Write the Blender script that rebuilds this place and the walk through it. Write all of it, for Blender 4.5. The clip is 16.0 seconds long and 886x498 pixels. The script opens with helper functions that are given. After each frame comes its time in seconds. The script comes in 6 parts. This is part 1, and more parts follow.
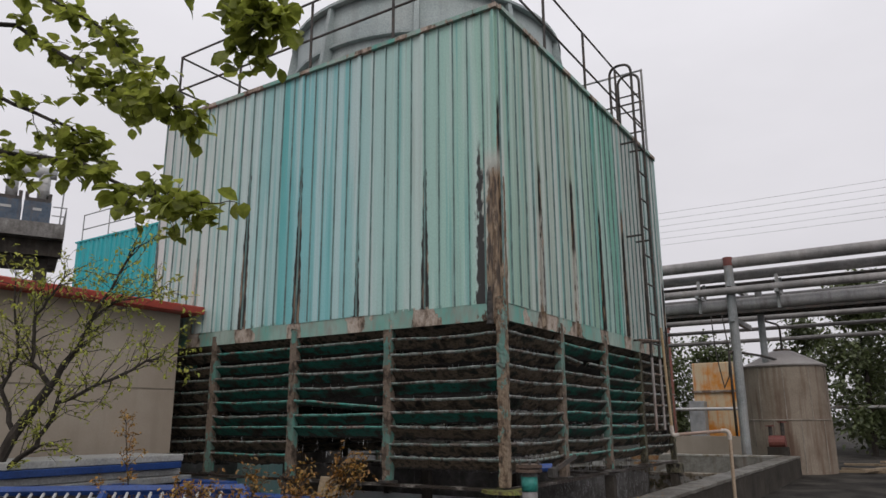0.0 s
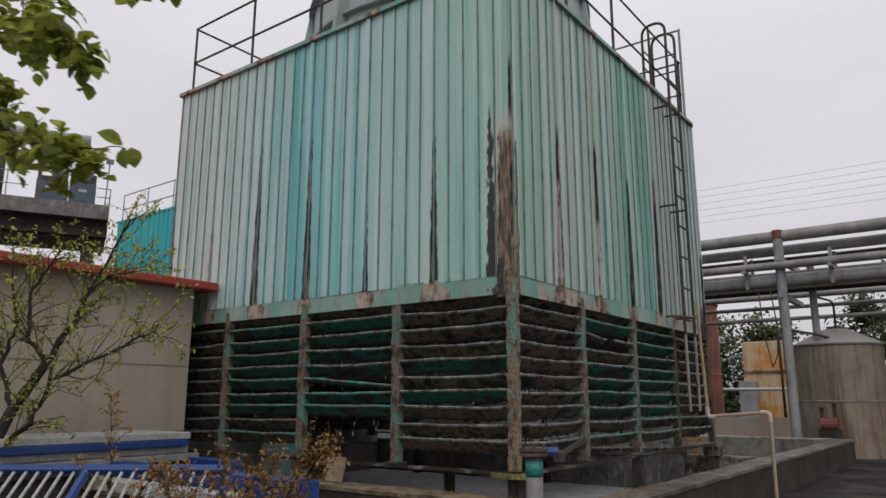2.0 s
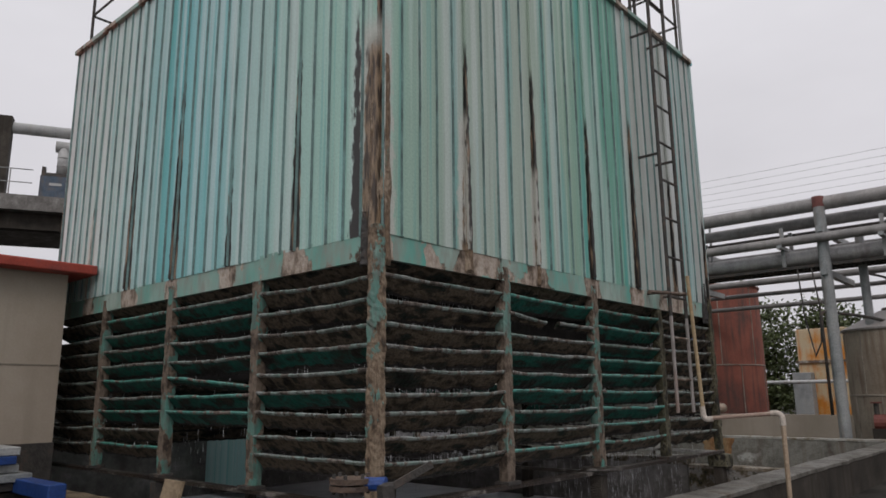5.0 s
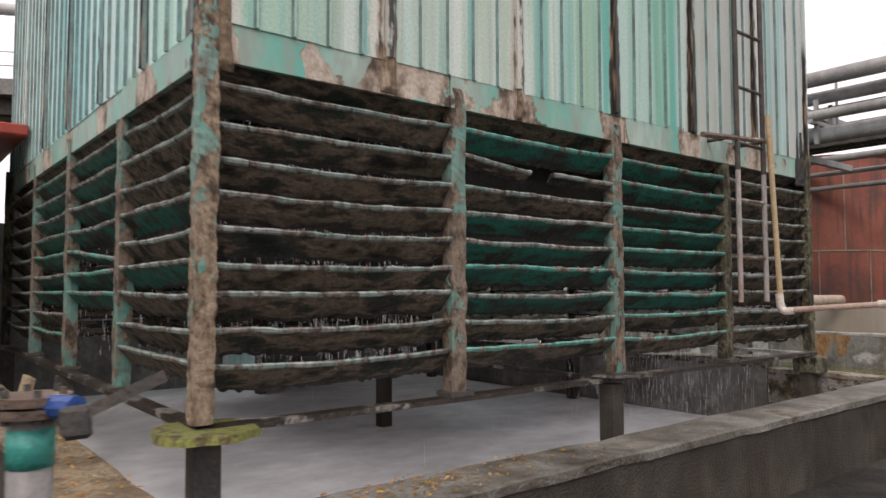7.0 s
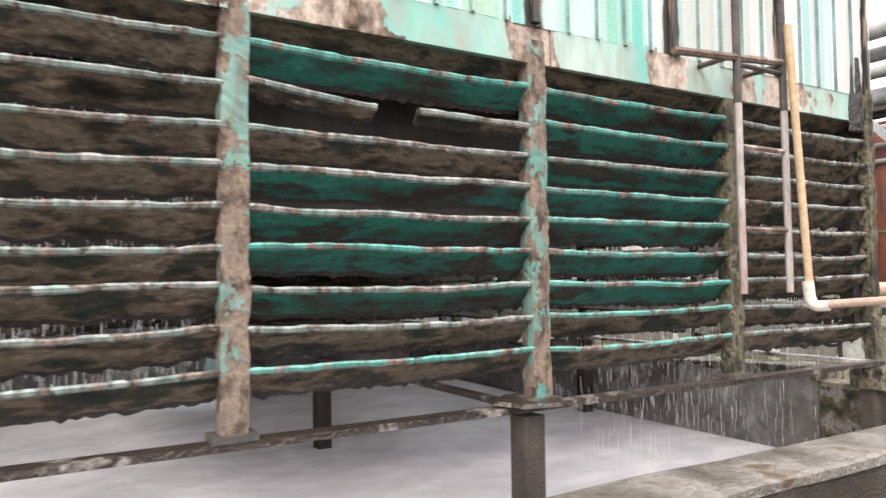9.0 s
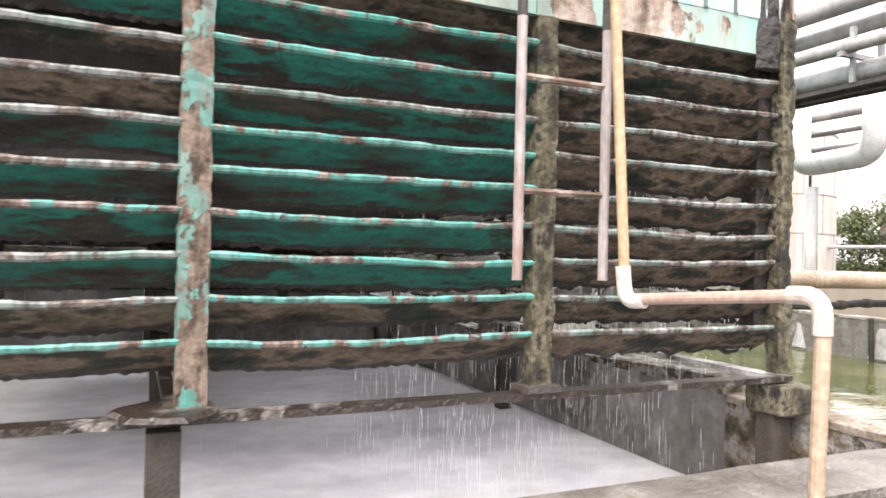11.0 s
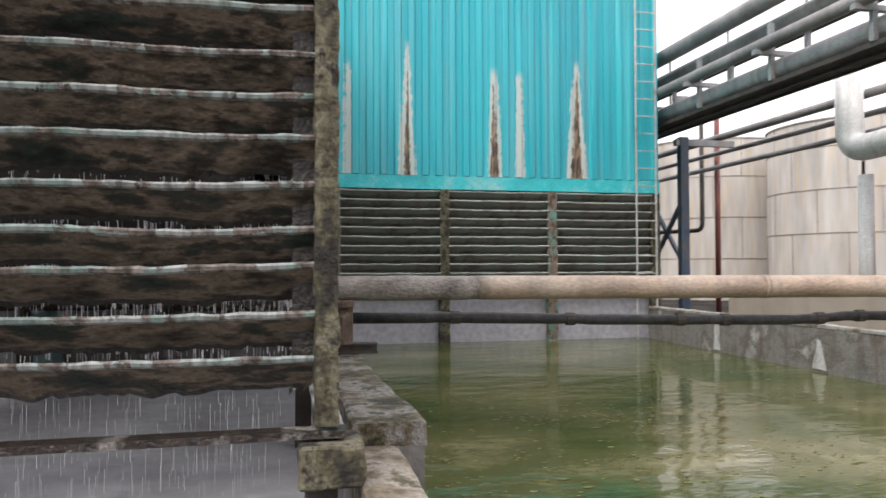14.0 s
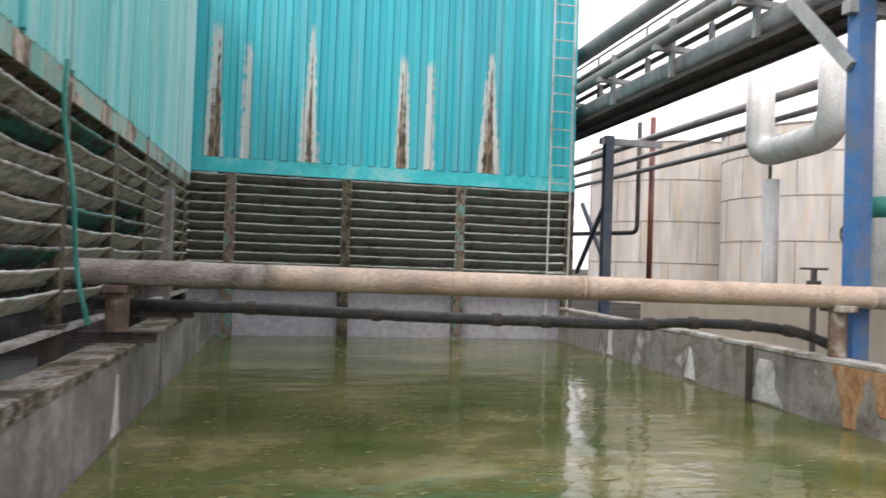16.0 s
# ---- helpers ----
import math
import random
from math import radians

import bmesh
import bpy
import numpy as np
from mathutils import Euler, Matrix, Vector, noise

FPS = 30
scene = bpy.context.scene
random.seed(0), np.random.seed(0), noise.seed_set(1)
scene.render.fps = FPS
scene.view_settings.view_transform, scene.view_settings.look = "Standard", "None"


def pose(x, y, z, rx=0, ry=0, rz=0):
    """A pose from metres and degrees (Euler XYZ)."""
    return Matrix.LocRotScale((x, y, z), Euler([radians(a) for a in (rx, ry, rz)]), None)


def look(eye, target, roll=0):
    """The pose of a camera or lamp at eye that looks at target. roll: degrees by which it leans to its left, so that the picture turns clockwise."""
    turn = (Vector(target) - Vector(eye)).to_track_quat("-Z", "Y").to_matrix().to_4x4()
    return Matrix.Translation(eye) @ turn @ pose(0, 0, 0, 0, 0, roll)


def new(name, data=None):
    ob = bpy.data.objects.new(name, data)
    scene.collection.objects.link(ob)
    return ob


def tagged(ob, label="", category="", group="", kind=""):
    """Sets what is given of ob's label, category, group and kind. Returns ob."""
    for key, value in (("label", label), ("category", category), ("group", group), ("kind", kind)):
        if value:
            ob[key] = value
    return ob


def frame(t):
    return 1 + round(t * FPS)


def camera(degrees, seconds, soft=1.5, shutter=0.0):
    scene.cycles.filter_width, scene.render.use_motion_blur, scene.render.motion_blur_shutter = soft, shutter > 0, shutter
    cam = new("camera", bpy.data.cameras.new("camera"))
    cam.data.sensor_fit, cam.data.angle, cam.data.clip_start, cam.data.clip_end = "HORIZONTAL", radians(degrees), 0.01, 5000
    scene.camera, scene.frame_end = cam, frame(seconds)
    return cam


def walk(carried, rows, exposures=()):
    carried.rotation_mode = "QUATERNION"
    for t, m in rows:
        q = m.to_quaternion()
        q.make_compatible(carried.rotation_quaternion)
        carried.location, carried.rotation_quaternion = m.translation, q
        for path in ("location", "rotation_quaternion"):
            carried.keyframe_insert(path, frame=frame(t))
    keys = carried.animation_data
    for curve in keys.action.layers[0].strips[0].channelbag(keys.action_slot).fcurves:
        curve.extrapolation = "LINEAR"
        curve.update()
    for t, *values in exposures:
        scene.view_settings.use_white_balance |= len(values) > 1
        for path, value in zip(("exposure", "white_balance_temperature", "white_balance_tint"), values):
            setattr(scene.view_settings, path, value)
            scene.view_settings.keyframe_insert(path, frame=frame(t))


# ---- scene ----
cam = camera(63.8, 16.0, 1.5, 0.4)
PATH = [
    (0, (0.061, 0.162, 1.424), (-0.994, 1.794, 1.895), -0.3),
    (0.5, (0.069, 0.218, 1.415), (-0.996, 1.85, 1.866), -0.2),
    (1, (0.115, 0.351, 1.407), (-1.003, 1.951, 1.838), 0.3),
    (1.5, (0.174, 0.485, 1.409), (-0.983, 2.064, 1.819), 0.4),
    (2, (0.174, 0.841, 1.433), (-1.003, 2.404, 1.848), 0.1),
    (2.5, (0.251, 1.269, 1.412), (-0.949, 2.81, 1.843), -0.5),
    (3, (0.248, 1.8, 1.453), (-0.992, 3.32, 1.844), 0.6),
    (3.2, (0.208, 1.989, 1.466), (-1.016, 3.493, 1.953), 0.1),
    (5.3, (0.248, 3.88, 1.489), (-1.098, 5.315, 1.845), -0.9),
    (5.5, (0.216, 4.1, 1.487), (-1.179, 5.501, 1.791), -1.1),
    (6, (0.054, 4.701, 1.444), (-1.341, 6.11, 1.7), -0.6),
    (6.5, (-0.058, 5.313, 1.37), (-1.528, 6.652, 1.585), -1.0),
    (7, (-0.254, 6.0, 1.388), (-1.812, 7.249, 1.5), -0.1),
    (7.5, (-0.403, 6.501, 1.399), (-1.989, 7.714, 1.507), -0.4),
    (8, (-0.494, 7.133, 1.418), (-2.212, 8.154, 1.497), 0.2),
    (8.2, (-0.547, 7.34, 1.378), (-2.241, 8.397, 1.485), -0.2),
    (10.3, (-0.76, 9.49, 1.372), (-2.563, 10.356, 1.379), 0.1),
    (10.5, (-0.753, 9.708, 1.403), (-2.539, 10.606, 1.365), 2.2),
    (11, (-0.744, 10.32, 1.382), (-2.576, 11.123, 1.392), 1.3),
    (11.5, (-0.814, 10.689, 1.4), (-2.659, 11.458, 1.478), -0.6),
    (12, (-0.806, 11.316, 1.385), (-2.643, 12.106, 1.369), -1.3),
    (12.5, (-0.858, 11.859, 1.401), (-2.714, 12.6, 1.478), -1.4),
    (13, (-0.859, 12.492, 1.435), (-2.758, 13.12, 1.464), -1.8),
    (13.5, (-0.85, 12.993, 1.364), (-2.748, 13.613, 1.481), 0.4),
    (14, (-0.84, 13.619, 1.362), (-2.794, 14.046, 1.41), -0.2),
    (14.5, (-0.816, 14.08, 1.347), (-2.793, 14.381, 1.396), -0.3),
    (15, (-0.836, 14.644, 1.363), (-2.799, 15.014, 1.443), -2.3),
    (15.5, (-0.738, 15.122, 1.362), (-2.71, 15.454, 1.348), 0.6),
    (16, (-0.82, 15.568, 1.346), (-2.774, 15.993, 1.383), 2.0),
]
EXPOSURES = [(0, -0.15, 6500, 13), (3, -0.25, 6500, 13), (5.5, -0.25, 6500, 13), (6.0, -0.05, 6500, 13), (6.5, 0.2, 6800, 16), (7, 0.7, 6850, 16), (7.5, 0.95, 6900, 16), (8, 1.35, 6900, 16), (10.5, 2.3, 6750, 17),
             (11.5, 2.2, 6800, 17), (12.5, 1.78, 6800, 17), (13.5, 1.25, 6550, 14), (14.5, 1.3, 6550, 15), (16, 1.3, 6550, 15)]
walk(cam, [(t, look(eye, target, roll)) for t, eye, target, roll in PATH], EXPOSURES)

# ---- light: an overcast sky, and a broad weak sun behind the cloud ----
world = bpy.data.worlds.new("overcast")
scene.world = world
world.use_nodes = True
wt = world.node_tree
for n in list(wt.nodes):
    wt.nodes.remove(n)
w_out = wt.nodes.new("ShaderNodeOutputWorld")
w_bg = wt.nodes.new("ShaderNodeBackground")
w_sky = wt.nodes.new("ShaderNodeTexSky")
w_sky.sky_type = "NISHITA"
w_sky.sun_disc = False
w_sky.sun_elevation = radians(55)
w_sky.sun_rotation = radians(150)
w_hsv = wt.nodes.new("ShaderNodeHueSaturation")
w_hsv.inputs["Saturation"].default_value = 0.12
w_tc = wt.nodes.new("ShaderNodeTexCoord")
w_noise = wt.nodes.new("ShaderNodeTexNoise")
w_noise.inputs["Scale"].default_value = 2.2
w_noise.inputs["Detail"].default_value = 5
w_map = wt.nodes.new("ShaderNodeMapping")
w_map.inputs["Scale"].default_value = (1, 1, 2.5)
w_sep = wt.nodes.new("ShaderNodeSeparateXYZ")
w_ramp = wt.nodes.new("ShaderNodeValToRGB")
w_ramp.color_ramp.elements[0].position = 0.0
w_ramp.color_ramp.elements[0].color = (6.6, 6.5, 6.8, 1)
w_ramp.color_ramp.elements[1].position = 0.9
w_ramp.color_ramp.elements[1].color = (11.5, 11.6, 12.0, 1)
w_cl = wt.nodes.new("ShaderNodeMapRange")
w_cl.inputs["From Min"].default_value = 0.3
w_cl.inputs["From Max"].default_value = 0.7
w_cl.inputs["To Min"].default_value = 0.92
w_cl.inputs["To Max"].default_value = 1.06
w_mul = wt.nodes.new("ShaderNodeMix")
w_mul.data_type, w_mul.blend_type = "RGBA", "MULTIPLY"
w_mul.inputs["Factor"].default_value = 1.0
w_mix = wt.nodes.new("ShaderNodeMix")
w_mix.data_type = "RGBA"
w_mix.inputs["Factor"].default_value = 0.85
wl = wt.links.new
wl(w_tc.outputs["Generated"], w_map.inputs["Vector"])
wl(w_map.outputs["Vector"], w_noise.inputs["Vector"])
wl(w_tc.outputs["Generated"], w_sep.inputs["Vector"])
wl(w_sep.outputs["Z"], w_ramp.inputs["Fac"])
wl(w_noise.outputs["Fac"], w_cl.inputs["Value"])
wl(w_ramp.outputs["Color"], w_mul.inputs["A"])
wl(w_cl.outputs["Result"], w_mul.inputs["B"])
wl(w_sky.outputs["Color"], w_hsv.inputs["Color"])
wl(w_hsv.outputs["Color"], w_mix.inputs["A"])
wl(w_mul.outputs["Result"], w_mix.inputs["B"])
wl(w_mix.outputs["Result"], w_bg.inputs["Color"])
w_bg.inputs["Strength"].default_value = 0.105
wl(w_bg.outputs["Background"], w_out.inputs["Surface"])
sun = new("sun", bpy.data.lights.new("sun", "SUN"))
sun.data.energy, sun.data.angle, sun.data.color = 0.9, radians(25), (1.0, 0.97, 0.92)
sun.matrix_world = look((8, -6, 20), (-5, 8, 0))


# ---- materials ----
def material(name, colours, scale=6.0, rough=0.7, metal=0.0, bump=0.3, stretch=(1, 1, 1), fine=40.0, contrast=1.0,
             drips=None, drip_amount=0.5, per_piece=0.0, bump_scale=None, spec=0.5, speck=1.0):
    """Surface with colours laid out by noise at two scales, optional vertical runs of dirt, and a fine relief."""
    m = bpy.data.materials.new(name)
    m.use_nodes = True
    nt = m.node_tree
    add, link = nt.nodes.new, nt.links.new
    bsdf = nt.nodes["Principled BSDF"]
    geo = add("ShaderNodeNewGeometry")
    mp = add("ShaderNodeMapping")
    mp.inputs["Scale"].default_value = stretch
    link(geo.outputs["Position"], mp.inputs["Vector"])
    n1 = add("ShaderNodeTexNoise")
    n1.inputs["Scale"].default_value, n1.inputs["Detail"].default_value = scale, 6
    n1.inputs["Roughness"].default_value = 0.65
    link(mp.outputs["Vector"], n1.inputs["Vector"])
    ramp = add("ShaderNodeValToRGB")
    r = ramp.color_ramp
    k = len(colours)
    lo, hi = 0.5 - 0.17 / contrast, 0.5 + 0.17 / contrast
    r.elements[0].position, r.elements[1].position = lo, hi
    r.elements[0].color, r.elements[1].color = (*colours[0], 1), (*colours[-1], 1)
    for i in range(1, k - 1):
        e = r.elements.new(lo + (hi - lo) * i / (k - 1))
        e.color = (*colours[i], 1)
    link(n1.outputs["Fac"], ramp.inputs["Fac"])
    col = ramp.outputs["Color"]
    n2 = add("ShaderNodeTexNoise")
    n2.inputs["Scale"].default_value, n2.inputs["Detail"].default_value = fine, 4
    link(mp.outputs["Vector"], n2.inputs["Vector"])
    mr = add("ShaderNodeMapRange")
    mr.inputs["From Min"].default_value, mr.inputs["From Max"].default_value = 0.3, 0.7
    mr.inputs["To Min"].default_value, mr.inputs["To Max"].default_value = 1 - 0.22 * speck, 1 + 0.15 * speck
    link(n2.outputs["Fac"], mr.inputs["Value"])
    mul = add("ShaderNodeMix")
    mul.data_type, mul.blend_type = "RGBA", "MULTIPLY"
    mul.inputs["Factor"].default_value = 1.0
    link(col, mul.inputs["A"])
    link(mr.outputs["Result"], mul.inputs["B"])
    col = mul.outputs["Result"]
    if per_piece:
        oi = add("ShaderNodeObjectInfo")
        pr = add("ShaderNodeMapRange")
        pr.inputs["To Min"].default_value, pr.inputs["To Max"].default_value = 1 - per_piece, 1 + per_piece
        link(oi.outputs["Random"], pr.inputs["Value"])
        pm = add("ShaderNodeMix")
        pm.data_type, pm.blend_type = "RGBA", "MULTIPLY"
        pm.inputs["Factor"].default_value = 1.0
        link(col, pm.inputs["A"])
        link(pr.outputs["Result"], pm.inputs["B"])
        col = pm.outputs["Result"]
    if drips:
        dm = add("ShaderNodeMapping")
        dm.inputs["Scale"].default_value = (5, 5, 0.45)
        link(geo.outputs["Position"], dm.inputs["Vector"])
        dn = add("ShaderNodeTexNoise")
        dn.inputs["Scale"].default_value, dn.inputs["Detail"].default_value = 1.3, 5
        link(dm.outputs["Vector"], dn.inputs["Vector"])
        dr = add("ShaderNodeMapRange")
        dr.inputs["From Min"].default_value, dr.inputs["From Max"].default_value = 0.5, 0.72
        dr.inputs["To Max"].default_value = drip_amount
        link(dn.outputs["Fac"], dr.inputs["Value"])
        dx = add("ShaderNodeMix")
        dx.data_type = "RGBA"
        link(dr.outputs["Result"], dx.inputs["Factor"])
        link(col, dx.inputs["A"])
        dx.inputs["B"].default_value = (*drips, 1)
        col = dx.outputs["Result"]
    link(col, bsdf.inputs["Base Color"])
    rr = add("ShaderNodeMapRange")
    rr.inputs["To Min"].default_value, rr.inputs["To Max"].default_value = max(0.03, rough - 0.15), min(1, rough + 0.15)
    link(n2.outputs["Fac"], rr.inputs["Value"])
    link(rr.outputs["Result"], bsdf.inputs["Roughness"])
    bsdf.inputs["Metallic"].default_value = metal
    bsdf.inputs["Specular IOR Level"].default_value = spec
    if bump:
        bp = add("ShaderNodeBump")
        bp.inputs["Strength"].default_value, bp.inputs["Distance"].default_value = bump, 0.02
        if bump_scale:
            n3 = add("ShaderNodeTexNoise")
            n3.inputs["Scale"].default_value, n3.inputs["Detail"].default_value = bump_scale, 6
            link(geo.outputs["Position"], n3.inputs["Vector"])
            link(n3.outputs["Fac"], bp.inputs["Height"])
        else:
            link(n2.outputs["Fac"], bp.inputs["Height"])
        link(bp.outputs["Normal"], bsdf.inputs["Normal"])
    return m


def cladding(name, stops, u0, u1, streak, seam_start, seam_step, rust=True, seam_top=4.4, flames=(), fade=0.42, runs=0.5):
    """Painted corrugated sheet. u = x + y runs round the corner of the tower; stops: (u, colour)."""
    m = bpy.data.materials.new(name)
    m.use_nodes = True
    nt = m.node_tree
    add, link = nt.nodes.new, nt.links.new
    bsdf = nt.nodes["Principled BSDF"]
    geo = add("ShaderNodeNewGeometry")
    sep = add("ShaderNodeSeparateXYZ")
    link(geo.outputs["Position"], sep.inputs["Vector"])

    def op(kind, a, b=None, c=None):
        n = add("ShaderNodeMath")
        n.operation = kind
        for i, v in enumerate((a, b, c)):
            if v is None:
                continue
            if isinstance(v, (int, float)):
                n.inputs[i].default_value = v
            else:
                link(v, n.inputs[i])
        return n.outputs[0]

    def smooth(v, a, b, lo=0.0, hi=1.0):
        n = add("ShaderNodeMapRange")
        n.interpolation_type = "SMOOTHSTEP"
        n.inputs["From Min"].default_value, n.inputs["From Max"].default_value = a, b
        n.inputs["To Min"].default_value, n.inputs["To Max"].default_value = lo, hi
        link(v, n.inputs["Value"])
        return n.outputs["Result"]

    def mix(f, a, b, blend="MIX"):
        n = add("ShaderNodeMix")
        n.data_type, n.blend_type = "RGBA", blend
        for key, v in (("Factor", f), ("A", a), ("B", b)):
            if isinstance(v, tuple):
                n.inputs[key].default_value = (*v, 1)
            elif isinstance(v, (int, float)):
                n.inputs[key].default_value = v
            else:
                link(v, n.inputs[key])
        return n.outputs["Result"]

    def noise_at(sx, sz, scale, detail=4):
        n = add("ShaderNodeTexNoise")
        n.inputs["Scale"].default_value, n.inputs["Detail"].default_value = scale, detail
        cmb = add("ShaderNodeCombineXYZ")
        link(op("MULTIPLY", u, sx), cmb.inputs["X"])
        link(op("MULTIPLY", sep.outputs["Z"], sz), cmb.inputs["Y"])
        link(cmb.outputs["Vector"], n.inputs["Vector"])
        return n.outputs["Fac"]

    u = op("ADD", sep.outputs["X"], sep.outputs["Y"])
    wob = op("ADD", u, op("MULTIPLY", op("SUBTRACT", noise_at(1.2, 0.25, 2.0), 0.5), 0.5))
    lin = add("ShaderNodeMapRange")
    lin.inputs["From Min"].default_value, lin.inputs["From Max"].default_value = u0, u1
    link(wob, lin.inputs["Value"])
    ramp = add("ShaderNodeValToRGB")
    r = ramp.color_ramp
    for i, (uu, c) in enumerate(stops):
        p = (uu - u0) / (u1 - u0)
        e = r.elements[i] if i < 2 else r.elements.new(min(1, max(0, p)))
        e.position, e.color = min(1, max(0, p)), (*c, 1)
    link(lin.outputs["Result"], ramp.inputs["Fac"])
    col = ramp.outputs["Color"]
    st = smooth(noise_at(6, 0.12, 1.0, 5), 0.53, 0.63, 0, runs)
    col = mix(st, col, streak)
    pale = smooth(noise_at(4, 0.1, 1.3, 5), 0.47, 0.6, 0, fade)
    col = mix(pale, col, (0.66, 0.70, 0.69))
    grime = smooth(noise_at(22, 0.5, 1.0, 6), 0.52, 0.8, 0, 0.5)
    col = mix(grime, col, (0.22, 0.24, 0.21))
    edge_noise = noise_at(9, 3, 2.2, 6)
    if rust:
        cell = op("DIVIDE", op("SUBTRACT", u, seam_start), seam_step)
        near = op("MULTIPLY", op("SUBTRACT", cell, op("ROUND", cell)), seam_step)
        dist = op("ABSOLUTE", near)
        wn = add("ShaderNodeTexWhiteNoise")
        wn.noise_dimensions = "1D"
        link(op("ROUND", cell), wn.inputs["W"])
        top = op("ADD", seam_top - 0.5, op("MULTIPLY", wn.outputs["Value"], 1.6))
        rise = op("SUBTRACT", top, sep.outputs["Z"])
        width = op("ADD", op("MULTIPLY", op("MAXIMUM", rise, 0.0), 0.026), 0.026)
        cover = smooth(op("SUBTRACT", op("ADD", width, op("MULTIPLY", op("SUBTRACT", edge_noise, 0.5), 0.07)), dist), 0.0, 0.018)
        cover = op("MULTIPLY", cover, smooth(rise, 0.0, 0.25))
        rusty = mix(smooth(noise_at(14, 1.5, 1.5, 6), 0.5, 0.66), (0.02, 0.018, 0.016), (0.26, 0.18, 0.12))
        col = mix(cover, col, rusty)
    for uf, half, top, tone, *extra in flames:
        d = op("ABSOLUTE", op("SUBTRACT", u, uf))
        rise = op("MAXIMUM", op("SUBTRACT", top, sep.outputs["Z"]), 0.0)
        wd = op("ADD", op("ADD", op("MULTIPLY", rise, half / 2.4), op("MULTIPLY", op("SUBTRACT", edge_noise, 0.5), 0.16)), extra[0] if extra else 0.0)
        halo = op("MULTIPLY", smooth(op("SUBTRACT", op("ADD", wd, 0.06), d), 0.0, 0.03), smooth(rise, 0.05, 0.3))
        if tone < 2:
            col = mix(op("MULTIPLY", halo, 0.85), col, (0.5, 0.5, 0.45))
        if tone == 2:
            core = op("MULTIPLY", smooth(op("SUBTRACT", wd, d), 0.0, 0.03), smooth(rise, 0.1, 0.4))
            col = mix(core, col, (0.022, 0.02, 0.018))
        if tone == 1:
            core = op("MULTIPLY", smooth(op("SUBTRACT", op("MULTIPLY", wd, 0.8), d), 0.0, 0.03), smooth(rise, 0.25, 0.5))
            rusty = mix(smooth(noise_at(14, 2, 1.7, 6), 0.42, 0.62), (0.045, 0.03, 0.02), (0.27, 0.19, 0.12))
            col = mix(core, col, rusty)
    fine = smooth(noise_at(30, 30, 2.0, 4), 0.3, 0.7, 0.88, 1.08)
    col = mix(1.0, col, fine, "MULTIPLY")
    link(col, bsdf.inputs["Base Color"])
    bsdf.inputs["Roughness"].default_value = 0.5
    bp = add("ShaderNodeBump")
    bp.inputs["Strength"].default_value, bp.inputs["Distance"].default_value = 0.15, 0.01
    link(noise_at(20, 8, 2.0, 5), bp.inputs["Height"])
    link(bp.outputs["Normal"], bsdf.inputs["Normal"])
    return m


AQUA, PALE, TEAL, GREEN = (0.38, 0.57, 0.54), (0.52, 0.58, 0.56), (0.09, 0.40, 0.40), (0.13, 0.36, 0.27)
GREY = (0.40, 0.43, 0.39)
M_CLAD = cladding("faded_teal_cladding", [(-3.0, PALE), (-1.4, (0.45, 0.58, 0.54)), (-0.6, (0.36, 0.56, 0.55)), (-0.1, TEAL),
                  (0.25, (0.2, 0.5, 0.52)), (1.0, (0.24, 0.53, 0.54)), (1.6, AQUA), (3.3, (0.33, 0.55, 0.46)), (3.8, (0.30, 0.47, 0.38)),
                  (4.5, (0.34, 0.44, 0.37)), (5.6, (0.38, 0.46, 0.39)), (6.4, (0.26, 0.42, 0.32)), (6.75, GREEN), (7.6, GREEN), (7.8, GREY),
                  (10.1, (0.42, 0.44, 0.42))], -3.2, 10.2, (0.05, 0.36, 0.35), 3.55 - 6.5, 1.0833,
                  flames=[(3.48, 0.10, 4.75, 1, 0.12), (3.27, 0.055, 4.95, 2, 0.03), (4.58, 0.06, 4.2, 1), (5.7, 0.06, 3.9, 1), (9.9, 0.25, 3.2, 2), (-1.9, 0.1, 4.0, 1)])
M_CLAD_BACK = cladding("teal_cladding_rear", [(-1, (0.36, 0.58, 0.57)), (0.5, (0.30, 0.57, 0.56)), (3.5, (0.17, 0.52, 0.51)), (8, (0.15, 0.49, 0.48)), (10.1, PALE)], -1, 10.2, (0.05, 0.42, 0.42), 0, 1.08, rust=False, fade=0.25)
M_CLAD2 = cladding("bright_turquoise_cladding", [(-0.8, (0.018, 0.40, 0.44)), (1.2, (0.010, 0.33, 0.39)), (3.0, (0.012, 0.38, 0.44)), (5, (0.010, 0.30, 0.36)),
                   (7, (0.014, 0.41, 0.46))], -1, 7, (0.035, 0.50, 0.54), 0, 1, rust=False, fade=0.06, runs=0.6,
                   flames=[(-0.2, 0.12, 5.7, 1), (0.35, 0.04, 5.4, 0), (1.5, 0.11, 5.85, 1), (3.25, 0.12, 5.4, 1), (3.78, 0.05, 5.35, 0), (5.0, 0.17, 5.65, 1)])
